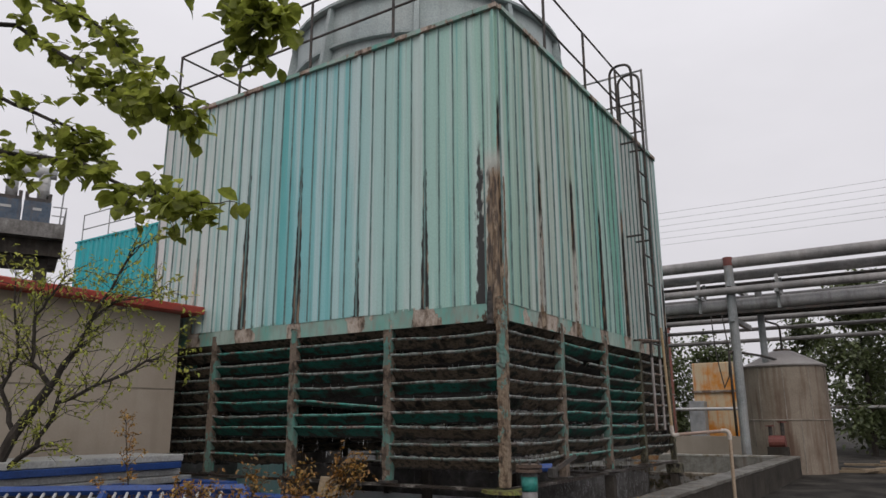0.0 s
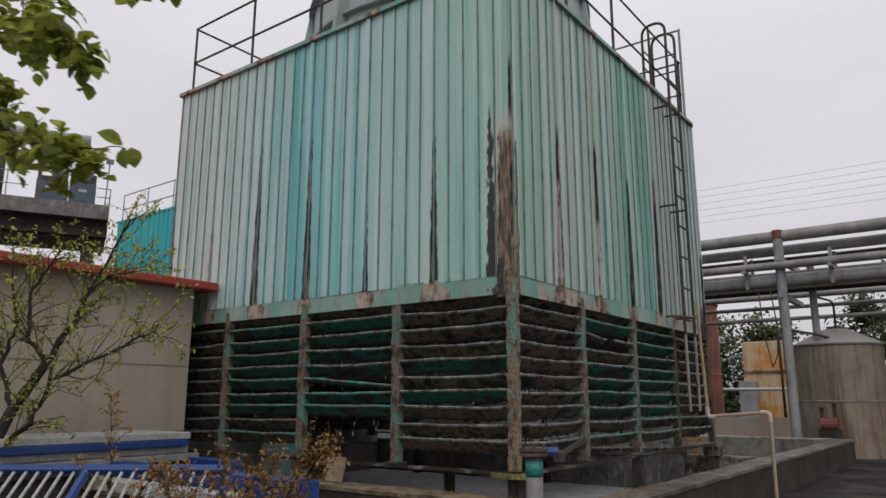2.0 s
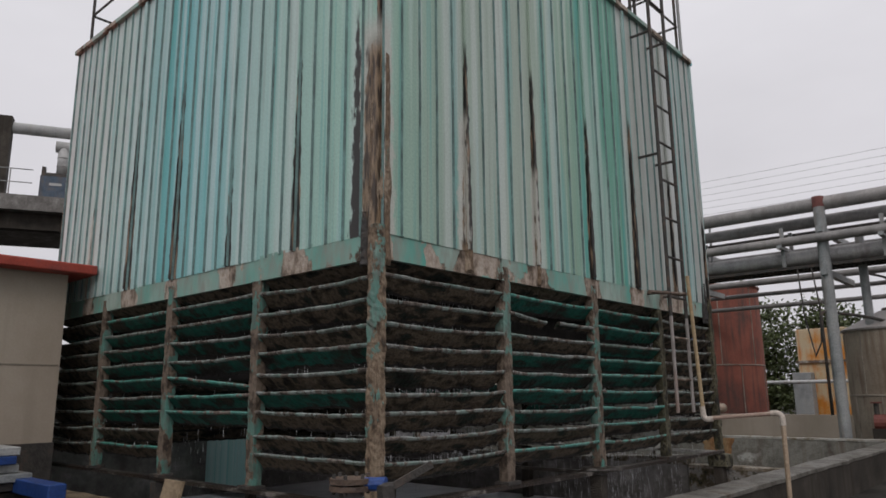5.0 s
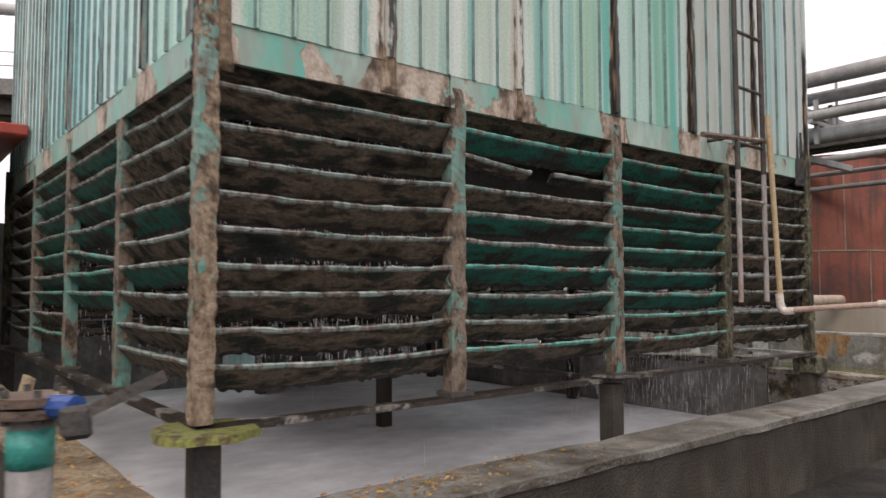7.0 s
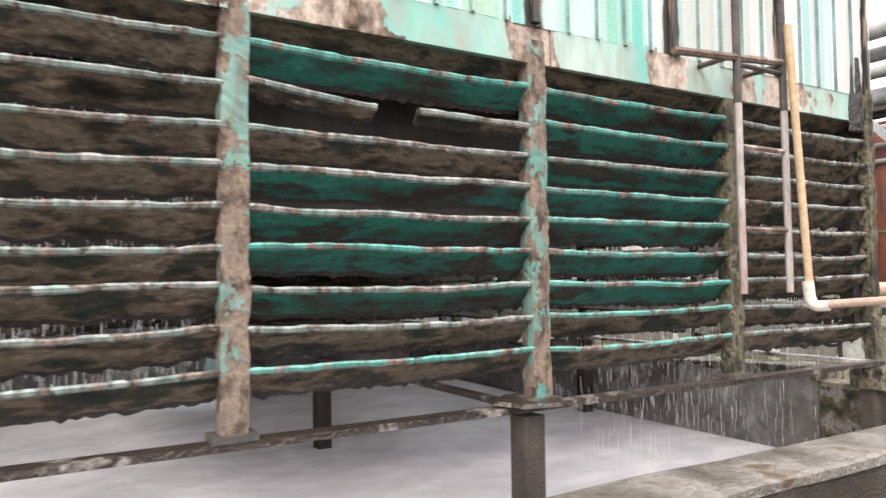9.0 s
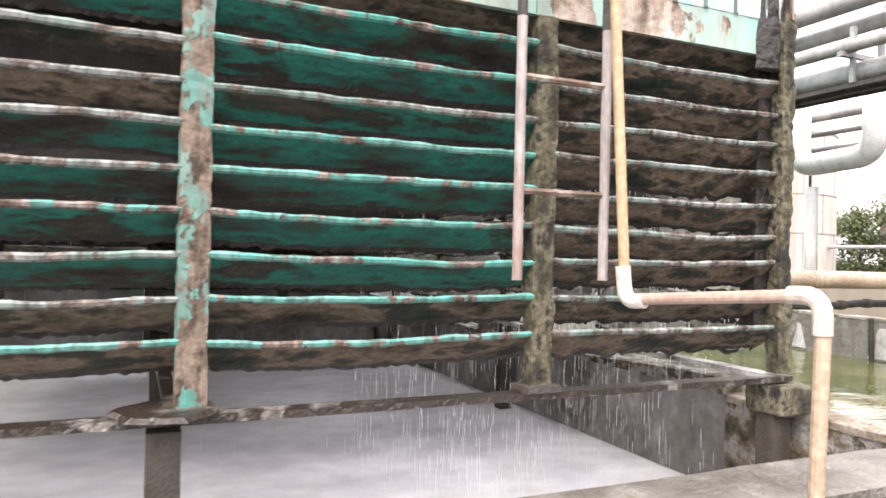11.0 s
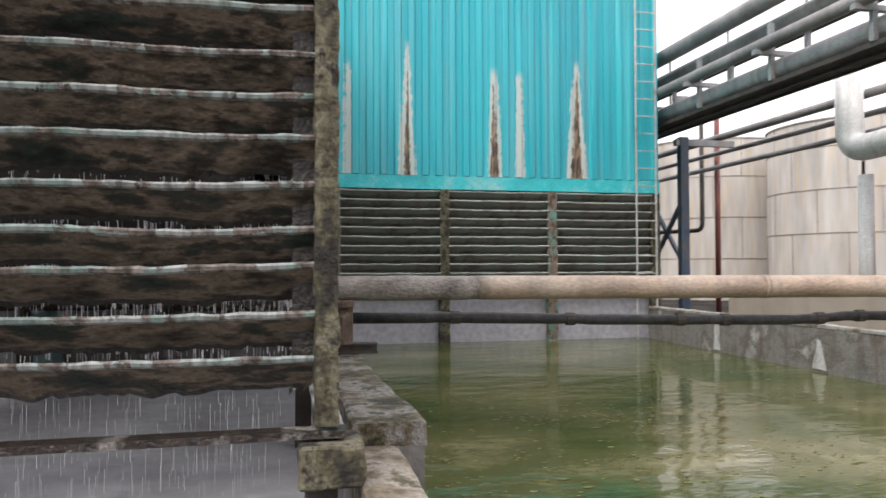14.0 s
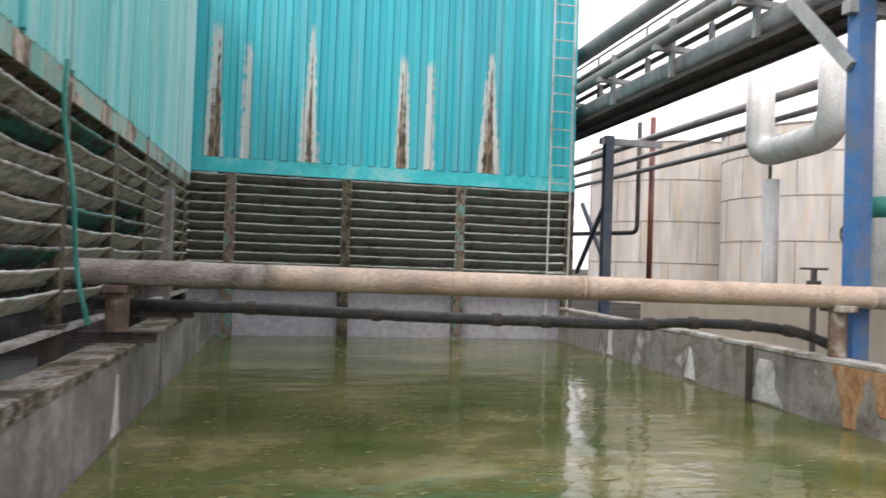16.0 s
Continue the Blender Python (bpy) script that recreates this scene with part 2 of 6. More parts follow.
def flaking_paint(name, paint, bare, cover, scale, seam=None, rough=0.55, grime=(0.10, 0.09, 0.075)):
    """Paint that has flaked off in sharp-edged patches; seam: (start, step, reach) adds bare runs at even steps of u = x + y."""
    m = material(name, bare, scale * 2.4, 0.85, bump=0.0, stretch=(1, 1, 0.6), fine=50, contrast=1.3)
    nt = m.node_tree
    add, link = nt.nodes.new, nt.links.new
    bsdf = nt.nodes["Principled BSDF"]
    geo = add("ShaderNodeNewGeometry")

    def noise_node(sc, detail, z=1.0):
        mp = add("ShaderNodeMapping")
        mp.inputs["Scale"].default_value = (1, 1, z)
        n = add("ShaderNodeTexNoise")
        n.inputs["Scale"].default_value, n.inputs["Detail"].default_value, n.inputs["Roughness"].default_value = sc, detail, 0.6
        link(geo.outputs["Position"], mp.inputs["Vector"])
        link(mp.outputs["Vector"], n.inputs["Vector"])
        return n.outputs["Fac"]

    def calc(kind, a, b):
        n = add("ShaderNodeMath")
        n.operation = kind
        for i, v in enumerate((a, b)):
            if isinstance(v, (int, float)):
                n.inputs[i].default_value = v
            else:
                link(v, n.inputs[i])
        return n.outputs[0]

    mask = noise_node(scale, 8, 0.7)
    if seam:
        sep = add("ShaderNodeSeparateXYZ")
        link(geo.outputs["Position"], sep.inputs["Vector"])
        u = calc("DIVIDE", calc("SUBTRACT", calc("ADD", sep.outputs["X"], sep.outputs["Y"]), seam[0]), seam[1])
        d = calc("MULTIPLY", calc("ABSOLUTE", calc("SUBTRACT", u, calc("ROUND", u, 0)), 0), seam[1])
        mask = calc("ADD", mask, calc("MULTIPLY", calc("MAXIMUM", calc("SUBTRACT", seam[2], d), 0.0), 0.32 / seam[2]))
    step = add("ShaderNodeMapRange")
    step.inputs["From Min"].default_value, step.inputs["From Max"].default_value = cover, cover + 0.018
    link(mask, step.inputs["Value"])
    tone = add("ShaderNodeValToRGB")
    for e, p, c in zip(tone.color_ramp.elements, (0.36, 0.64), paint):
        e.position, e.color = p, (*c, 1)
    link(noise_node(scale * 0.55, 4, 0.5), tone.inputs["Fac"])
    dirt = add("ShaderNodeMapRange")
    dirt.inputs["From Min"].default_value, dirt.inputs["From Max"].default_value = 0.42, 0.66
    dirt.inputs["To Max"].default_value = 0.85
    link(noise_node(scale * 3.2, 7, 0.35), dirt.inputs["Value"])
    soiled = add("ShaderNodeMix")
    soiled.data_type = "RGBA"
    link(dirt.outputs["Result"], soiled.inputs["Factor"])
    link(tone.outputs["Color"], soiled.inputs["A"])
    soiled.inputs["B"].default_value = (*grime, 1)
    mx = add("ShaderNodeMix")
    mx.data_type = "RGBA"
    link(step.outputs["Result"], mx.inputs["Factor"])
    link(soiled.outputs["Result"], mx.inputs["A"])
    link(bsdf.inputs["Base Color"].links[0].from_socket, mx.inputs["B"])
    link(mx.outputs["Result"], bsdf.inputs["Base Color"])
    rg = add("ShaderNodeMapRange")
    rg.inputs["To Min"].default_value, rg.inputs["To Max"].default_value = rough, 0.9
    link(step.outputs["Result"], rg.inputs["Value"])
    link(rg.outputs["Result"], bsdf.inputs["Roughness"])
    lump = calc("MULTIPLY", step.outputs["Result"], calc("ADD", noise_node(38, 6), -0.75))
    bp = add("ShaderNodeBump")
    bp.inputs["Strength"].default_value, bp.inputs["Distance"].default_value = 0.8, 0.014
    link(lump, bp.inputs["Height"])
    link(bp.outputs["Normal"], bsdf.inputs["Normal"])
    return m


M_GIRT = flaking_paint("teal_fascia", [(0.10, 0.34, 0.28), (0.34, 0.43, 0.38)], [(0.07, 0.05, 0.035), (0.22, 0.17, 0.13), (0.40, 0.33, 0.27), (0.46, 0.40, 0.34)], 0.565, 2.6, (3.55, 1.0833, 0.2), grime=(0.24, 0.26, 0.22))
# dark flank colour paints in the shade beside each standing rib
M_RIB_SHADE = material("shaded_rib_flank", [(0.08, 0.115, 0.115), (0.13, 0.21, 0.20), (0.17, 0.29, 0.28)], 3, 0.7, bump=0)
M_GIRT2 = material("turquoise_fascia", [(0.02, 0.34, 0.37), (0.02, 0.45, 0.48), (0.2, 0.5, 0.5)], 2.0, 0.55)
M_POST = flaking_paint("corroded_post", [(0.05, 0.20, 0.165), (0.13, 0.22, 0.185)], [(0.04, 0.028, 0.02), (0.11, 0.08, 0.057), (0.185, 0.143, 0.108), (0.14, 0.105, 0.08)], 0.455, 5.0)
M_COPEB = material("brown_rough_coping", [(0.05, 0.038, 0.022), (0.14, 0.10, 0.06), (0.24, 0.185, 0.12), (0.10, 0.08, 0.045)], 3.2, 0.75, bump=1.0, fine=40)
M_PLINTH = material("misted_plinth", [(0.27, 0.262, 0.28), (0.33, 0.32, 0.34), (0.30, 0.29, 0.30)], 0.7, 0.6, bump=0.2, fine=10)
M_OLDLAG = material("old_grey_lagging", [(0.10, 0.085, 0.07), (0.22, 0.19, 0.165), (0.30, 0.27, 0.24), (0.15, 0.12, 0.10)], 3.0, 0.8, bump=0.9, stretch=(1, 0.6, 1))
M_BOARD = material("weathered_board", [(0.22, 0.16, 0.10), (0.30, 0.23, 0.15), (0.18, 0.13, 0.08)], 3, 0.85)
M_CRUST = material("lime_crust", [(0.03, 0.021, 0.014), (0.10, 0.066, 0.040), (0.20, 0.14, 0.092), (0.13, 0.088, 0.055), (0.30, 0.235, 0.17), (0.17, 0.12, 0.08), (0.12, 0.24, 0.20)], 6.5, 0.9, bump=1.0, bump_scale=26, stretch=(1, 1, 0.4), contrast=0.85)
M_CORNER = flaking_paint("crusted_corner_post", [(0.06, 0.22, 0.18), (0.15, 0.25, 0.21)], [(0.05, 0.036, 0.024), (0.13, 0.09, 0.06), (0.20, 0.145, 0.098), (0.26, 0.20, 0.14), (0.15, 0.105, 0.07)], 0.405, 5.5)
M_MOSSY = material("mossy_post", [(0.008, 0.007, 0.005), (0.014, 0.012, 0.008), (0.03, 0.026, 0.015), (0.065, 0.058, 0.030), (0.12, 0.108, 0.07), (0.018, 0.015, 0.010), (0.010, 0.008, 0.006)], 8.0, 0.85, bump=1.0, bump_scale=30, stretch=(1, 1, 0.6), contrast=0.9)
M_MOSS = material("moss", [(0.035, 0.026, 0.014), (0.075, 0.062, 0.018), (0.15, 0.145, 0.035), (0.10, 0.12, 0.025), (0.05, 0.038, 0.02)], 11, 0.95, bump=1.0)
M_LIP = flaking_paint("louvre_lip", [(0.29, 0.295, 0.28), (0.15, 0.235, 0.205)], [(0.04, 0.032, 0.025), (0.12, 0.10, 0.085), (0.22, 0.19, 0.165)], 0.515, 8.0, rough=0.42, grime=(0.045, 0.038, 0.031))
M_LIPG = flaking_paint("louvre_lip_teal", [(0.045, 0.29, 0.24), (0.14, 0.32, 0.275)], [(0.05, 0.036, 0.028), (0.16, 0.12, 0.10), (0.28, 0.25, 0.225)], 0.53, 7.0, rough=0.42, grime=(0.04, 0.075, 0.06))
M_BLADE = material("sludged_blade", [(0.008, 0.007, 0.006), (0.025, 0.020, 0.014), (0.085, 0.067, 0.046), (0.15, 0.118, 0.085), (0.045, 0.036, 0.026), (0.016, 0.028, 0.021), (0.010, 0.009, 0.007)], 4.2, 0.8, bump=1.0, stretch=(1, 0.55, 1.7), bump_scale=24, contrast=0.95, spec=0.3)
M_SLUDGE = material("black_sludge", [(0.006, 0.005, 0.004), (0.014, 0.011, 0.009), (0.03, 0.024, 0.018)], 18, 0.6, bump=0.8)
# rear blades: lime, plus a lift in colour for light off the mist
M_BLADE3 = material("limed_mistlit_blade", [(0.081, 0.072, 0.054), (0.27, 0.252, 0.202), (0.486, 0.468, 0.396), (0.216, 0.252, 0.207), (0.396, 0.369, 0.306)], 3.2, 0.8, bump=0.8, stretch=(1, 1, 1.6), bump_scale=20)
M_LIP3 = material("limed_lip", [(0.07, 0.056, 0.042), (0.28, 0.266, 0.231), (0.462, 0.455, 0.42), (0.224, 0.364, 0.322)], 5, 0.6, bump=0.6, per_piece=0.2)
M_SILL = material("black_sill_bar", [(0.010, 0.008, 0.007), (0.018, 0.014, 0.011), (0.034, 0.024, 0.018), (0.02, 0.016, 0.012), (0.22, 0.20, 0.18), (0.022, 0.016, 0.012)], 3.2, 0.36, bump=0.8, contrast=0.8)
M_SILLP = material("limed_sill_bar", [(0.05, 0.04, 0.03), (0.28, 0.27, 0.25), (0.5, 0.49, 0.46)], 5, 0.7, bump=0.8)
M_COPEM = material("mossy_patched_coping", [(0.019, 0.018, 0.008), (0.065, 0.055, 0.023), (0.111, 0.085, 0.055), (0.176, 0.159, 0.137), (0.234, 0.224, 0.208), (0.046, 0.039, 0.019)], 4.5, 0.75, bump=1.0, fine=40, contrast=1.5)
M_COPEN = material("broken_tan_coping", [(0.03, 0.024, 0.016), (0.09, 0.07, 0.045), (0.17, 0.135, 0.095), (0.27, 0.24, 0.20), (0.06, 0.052, 0.025)], 5.5, 0.8, bump=1.0, fine=30)
M_BLADEG = material("teal_blade", [(0.012, 0.010, 0.008), (0.03, 0.024, 0.019), (0.014, 0.08, 0.06), (0.012, 0.13, 0.097), (0.02, 0.02, 0.015), (0.05, 0.04, 0.03)], 2.4, 0.6, bump=0.6, stretch=(1, 0.6, 2.2), bump_scale=30, spec=0.3)
M_LIP2 = material("louvre_lip_grey", [(0.2, 0.22, 0.19), (0.36, 0.38, 0.35), (0.42, 0.45, 0.42)], 4, 0.5, per_piece=0.15)
M_BLADE2 = material("dark_blade", [(0.078, 0.074, 0.06), (0.192, 0.182, 0.154), (0.132, 0.192, 0.17)], 3, 0.8)
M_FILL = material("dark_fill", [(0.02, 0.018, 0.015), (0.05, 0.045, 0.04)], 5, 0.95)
M_CONC = material("wet_concrete", [(0.026, 0.023, 0.019), (0.05, 0.043, 0.036), (0.08, 0.07, 0.058)], 1.6, 0.75, drips=(0.03, 0.022, 0.015), drip_amount=0.8, bump=0.6, fine=60, spec=0.2)
M_CONCP = material("pale_stained_concrete", [(0.09, 0.082, 0.074), (0.14, 0.13, 0.12), (0.19, 0.18, 0.168), (0.30, 0.29, 0.275)], 1.6, 0.75, drips=(0.06, 0.05, 0.04), drip_amount=0.4, bump=0.5, fine=14, contrast=1.0)
M_COPE = material("worn_coping", [(0.04, 0.033, 0.024), (0.085, 0.075, 0.06), (0.125, 0.117, 0.10), (0.19, 0.18, 0.16), (0.085, 0.06, 0.036)], 2.6, 0.55, bump=0.8, fine=45)
M_COPEP = material("mossy_pale_coping", [(0.07, 0.06, 0.035), (0.16, 0.125, 0.08), (0.30, 0.28, 0.25), (0.40, 0.385, 0.36), (0.10, 0.085, 0.04)], 2.0, 0.65, bump=0.9, fine=40)
M_STILE = material("weathered_stile", [(0.22, 0.19, 0.175), (0.31, 0.28, 0.265), (0.20, 0.12, 0.09)], 3.5, 0.55, stretch=(1, 1, 0.4))
M_GROUND = material("wet_ground", [(0.016, 0.014, 0.012), (0.034, 0.031, 0.027), (0.06, 0.054, 0.046)], 0.9, 0.85, bump=0.8, fine=30, spec=0.12, contrast=1.4)
M_BEIGE = material("beige_render", [(0.33, 0.275, 0.215), (0.37, 0.31, 0.25), (0.40, 0.345, 0.28)], 0.8, 0.85, bump=0.06, speck=0.25, drips=(0.26, 0.22, 0.175), drip_amount=0.35)
M_DAMP = material("damp_beige_render", [(0.13, 0.108, 0.085), (0.20, 0.168, 0.132), (0.28, 0.235, 0.185)], 2.2, 0.85, bump=0.06, speck=0.4)
M_ROOF = material("red_roof_edge", [(0.28, 0.035, 0.02), (0.36, 0.05, 0.03), (0.25, 0.05, 0.04)], 3, 0.6)
M_STEEL = material("grey_steel_paint", [(0.20, 0.21, 0.21), (0.28, 0.29, 0.29), (0.33, 0.33, 0.32)], 2, 0.5, drips=(0.2, 0.12, 0.07), drip_amount=0.4)
M_FAN = material("fan_stack_grey", [(0.26, 0.31, 0.31), (0.31, 0.36, 0.355), (0.36, 0.40, 0.39)], 1.2, 0.55, drips=(0.2, 0.22, 0.21), drip_amount=0.4)
M_DARK = material("dark_iron", [(0.025, 0.022, 0.02), (0.05, 0.045, 0.04), (0.09, 0.06, 0.045)], 8, 0.7, bump=0.5)
M_RUSTBAR = material("rusty_bar", [(0.06, 0.04, 0.03), (0.15, 0.10, 0.07), (0.4, 0.38, 0.34)], 3.5, 0.7, bump=0.7)
M_GALV = material("galvanised", [(0.36, 0.36, 0.35), (0.48, 0.48, 0.47), (0.3, 0.24, 0.2)], 3, 0.45, metal=0.3)
M_PVC = material("pvc_tan", [(0.28, 0.20, 0.13), (0.38, 0.285, 0.20), (0.44, 0.35, 0.26)], 2.5, 0.5, bump=0.2, drips=(0.2, 0.14, 0.1), drip_amount=0.4)
M_PVCP = material("pvc_pinkish", [(0.34, 0.23, 0.18), (0.42, 0.31, 0.25)], 3, 0.45, bump=0.1)
M_PVCY = material("pvc_yellow", [(0.295, 0.205, 0.107), (0.41, 0.303, 0.18), (0.344, 0.221, 0.098)], 3, 0.5, bump=0.2, drips=(0.25, 0.19, 0.14), drip_amount=0.4)
M_PVCW = material("pvc_white", [(0.492, 0.41, 0.344), (0.558, 0.508, 0.451)], 5, 0.4, bump=0.1)
M_PIPE = material("big_tan_pipe", [(0.26, 0.19, 0.14), (0.42, 0.32, 0.24), (0.47, 0.39, 0.31)], 1.5, 0.55, stretch=(1, 0.5, 1), bump=0.4, drips=(0.2, 0.17, 0.15), drip_amount=0.5)
M_HOSE = material("black_hose", [(0.012, 0.012, 0.012), (0.03, 0.03, 0.03), (0.06, 0.055, 0.05)], 8, 0.6)
M_LAG = material("lagged_pipe", [(0.576, 0.576, 0.564), (0.72, 0.72, 0.696), (0.648, 0.636, 0.6)], 2, 0.55, drips=(0.28, 0.25, 0.22), drip_amount=0.5)
M_PIPEG = material("grey_pipe", [(0.15, 0.142, 0.138), (0.23, 0.218, 0.21), (0.31, 0.29, 0.275)], 1.5, 0.5, drips=(0.13, 0.11, 0.1), drip_amount=0.5)
M_DECKPIPE = material("silver_grey_pipe", [(0.27, 0.262, 0.26), (0.38, 0.37, 0.365), (0.46, 0.44, 0.42)], 1.6, 0.42, metal=0.25, drips=(0.12, 0.10, 0.09), drip_amount=0.5)
M_SEAM = material("stained_weld_seam", [(0.16, 0.13, 0.10), (0.27, 0.23, 0.19), (0.36, 0.31, 0.26)], 2.5, 0.7)
M_SLATE = material("slate_blue_steel", [(0.035, 0.055, 0.085), (0.06, 0.09, 0.13), (0.10, 0.10, 0.11)], 3, 0.6, drips=(0.09, 0.07, 0.06), drip_amount=0.5)
M_TANK = material("stained_white_tank", [(0.395, 0.363, 0.322), (0.48, 0.45, 0.41), (0.522, 0.498, 0.454)], 0.9, 0.6, drips=(0.52, 0.38, 0.22), drip_amount=0.6, fine=3, stretch=(1, 1, 0.15), bump=0.05)
M_RED = material("rust_red_tank", [(0.10, 0.045, 0.035), (0.24, 0.07, 0.045), (0.30, 0.10, 0.065)], 0.7, 0.7, drips=(0.05, 0.04, 0.035), drip_amount=0.85)
M_SILO = material("silo_beige_grey", [(0.19, 0.145, 0.105), (0.26, 0.21, 0.16), (0.31, 0.26, 0.20)], 0.9, 0.7, drips=(0.09, 0.04, 0.02), drip_amount=0.8)
M_SILOTOP = material("silo_roof", [(0.27, 0.24, 0.225), (0.338, 0.315, 0.3)], 2, 0.6)
M_ORANGE = material("rust_stained_box", [(0.50, 0.40, 0.26), (0.52, 0.40, 0.25), (0.55, 0.22, 0.03), (0.5, 0.17, 0.015)], 0.55, 0.7, drips=(0.5, 0.15, 0.012), drip_amount=0.9)
M_BLUE = material("blue_paint", [(0.01, 0.035, 0.14), (0.014, 0.052, 0.21), (0.021, 0.063, 0.231)], 3, 0.45)
M_BLUEP = material("blue_post_paint", [(0.03, 0.11, 0.28), (0.05, 0.15, 0.34), (0.12, 0.14, 0.18)], 3, 0.5, drips=(0.14, 0.12, 0.11), drip_amount=0.5)
M_WHITE = material("dirty_white_paint", [(0.315, 0.315, 0.307), (0.413, 0.413, 0.405), (0.45, 0.45, 0.435)], 2.5, 0.5, drips=(0.3, 0.27, 0.22), drip_amount=0.3)
M_TEALP = material("teal_paint", [(0.024, 0.208, 0.176), (0.04, 0.272, 0.224)], 5, 0.5)
M_REDPOLE = material("dark_red_pole", [(0.13, 0.035, 0.03), (0.2, 0.06, 0.045)], 3, 0.6)
M_BARK = material("bark", [(0.015, 0.012, 0.009), (0.034, 0.027, 0.021), (0.06, 0.049, 0.039)], 14, 0.9, bump=0.9, stretch=(1, 1, 0.3))


def leaf_material(name, colours, trans=0.35):
    m = material(name, colours, 9, 0.45, bump=0.1, per_piece=0.25)
    nt = m.node_tree
    bsdf = nt.nodes["Principled BSDF"]
    geo = nt.nodes.new("ShaderNodeNewGeometry")
    out = nt.nodes["Material Output"]
    tr = nt.nodes.new("ShaderNodeBsdfTranslucent")
    mx = nt.nodes.new("ShaderNodeMixShader")
    mx.inputs["Fac"].default_value = trans
    hs = nt.nodes.new("ShaderNodeHueSaturation")
    rnd = nt.nodes.new("ShaderNodeMapRange")
    rnd.inputs["To Min"].default_value, rnd.inputs["To Max"].default_value = 0.6, 1.5
    nt.links.new(geo.outputs["Random Per Island"], rnd.inputs["Value"])
    nt.links.new(rnd.outputs["Result"], hs.inputs["Value"])
    src = bsdf.inputs["Base Color"].links[0].from_socket
    nt.links.new(src, hs.inputs["Color"])
    nt.links.new(hs.outputs["Color"], bsdf.inputs["Base Color"])
    nt.links.new(hs.outputs["Color"], tr.inputs["Color"])
    nt.links.new(bsdf.outputs["BSDF"], mx.inputs[1])
    nt.links.new(tr.outputs["BSDF"], mx.inputs[2])
    nt.links.new(mx.outputs["Shader"], out.inputs["Surface"])
    return m


M_LEAF = leaf_material("broad_leaf", [(0.17, 0.20, 0.035), (0.28, 0.32, 0.055), (0.42, 0.44, 0.09)], 0.62)
M_SPROUT = leaf_material("spring_sprout", [(0.20, 0.22, 0.04), (0.32, 0.34, 0.06), (0.40, 0.38, 0.08)], 0.45)
M_RUSSET = leaf_material("russet_leaf", [(0.24, 0.10, 0.022), (0.38, 0.19, 0.04), (0.44, 0.30, 0.075)])
M_CONCR = material("weathered_pool_concrete", [(0.07, 0.06, 0.05), (0.15, 0.14, 0.125), (0.22, 0.21, 0.19), (0.13, 0.115, 0.10), (0.42, 0.41, 0.39)], 1.3, 0.75, drips=(0.10, 0.065, 0.045), drip_amount=0.7, bump=0.5, fine=35)
M_STAIN = material("orange_rust_stain", [(0.11, 0.055, 0.028), (0.23, 0.11, 0.045), (0.30, 0.19, 0.10), (0.17, 0.10, 0.06)], 5, 0.85, bump=0.4, stretch=(1, 1, 0.4))
M_LIME = material("white_lime_run", [(0.30, 0.29, 0.27), (0.46, 0.45, 0.43), (0.55, 0.54, 0.52)], 6, 0.85, bump=0.4, stretch=(1, 1, 0.5))
M_FAR = leaf_material("far_foliage", [(0.06, 0.085, 0.035), (0.10, 0.125, 0.05), (0.14, 0.155, 0.075)], 0.35)


def water_material(name, colours, rough, bump, scale, stretch):
    m = material(name, colours, 0.9, rough, bump=0, fine=5, stretch=(1.0, 0.7, 1), contrast=1.1, speck=0.6)
    nt = m.node_tree
    bsdf = nt.nodes["Principled BSDF"]
    for k in list(bsdf.inputs["Roughness"].links):
        nt.links.remove(k)
    bsdf.inputs["Roughness"].default_value = rough
    bsdf.inputs["IOR"].default_value = 1.33
    geo = nt.nodes.new("ShaderNodeNewGeometry")
    mp = nt.nodes.new("ShaderNodeMapping")
    mp.inputs["Scale"].default_value = stretch
    n = nt.nodes.new("ShaderNodeTexNoise")
    n.inputs["Scale"].default_value, n.inputs["Detail"].default_value = scale, 3
    bp = nt.nodes.new("ShaderNodeBump")
    bp.inputs["Strength"].default_value, bp.inputs["Distance"].default_value = bump, 0.05
    nt.links.new(geo.outputs["Position"], mp.inputs["Vector"])
    nt.links.new(mp.outputs["Vector"], n.inputs["Vector"])
    nt.links.new(n.outputs["Fac"], bp.inputs["Height"])
    nt.links.new(bp.outputs["Normal"], bsdf.inputs["Normal"])
    return m


M_POOL = water_material("green_pool_water", [(0.036, 0.058, 0.012), (0.062, 0.076, 0.020), (0.096, 0.096, 0.034), (0.17, 0.157, 0.075)], 0.10, 0.34, 2.6, (1.0, 0.5, 1))
# pale tones put the bright mist over the basin into the water colour
M_BASIN = water_material("mist_paled_basin_water", [(0.60, 0.585, 0.61), (0.74, 0.73, 0.75), (0.86, 0.85, 0.87)], 0.45, 0.25, 4.0, (1, 1, 1))
M_SPRAY = material("falling_water", [(0.6, 0.6, 0.62), (0.8, 0.8, 0.82)], 3, 0.2, bump=0)
M_SCUM = material("algae_flecks", [(0.085, 0.092, 0.026), (0.125, 0.128, 0.048), (0.20, 0.195, 0.10)], 2.0, 0.8)


# ---- building helpers ----
def thing(name, label, category, group="", kind="", at=(0, 0, 0)):
    ob = new(name)
    ob.location = at
    ob.empty_display_size = 0.1
    return tagged(ob, label, category, group, kind)


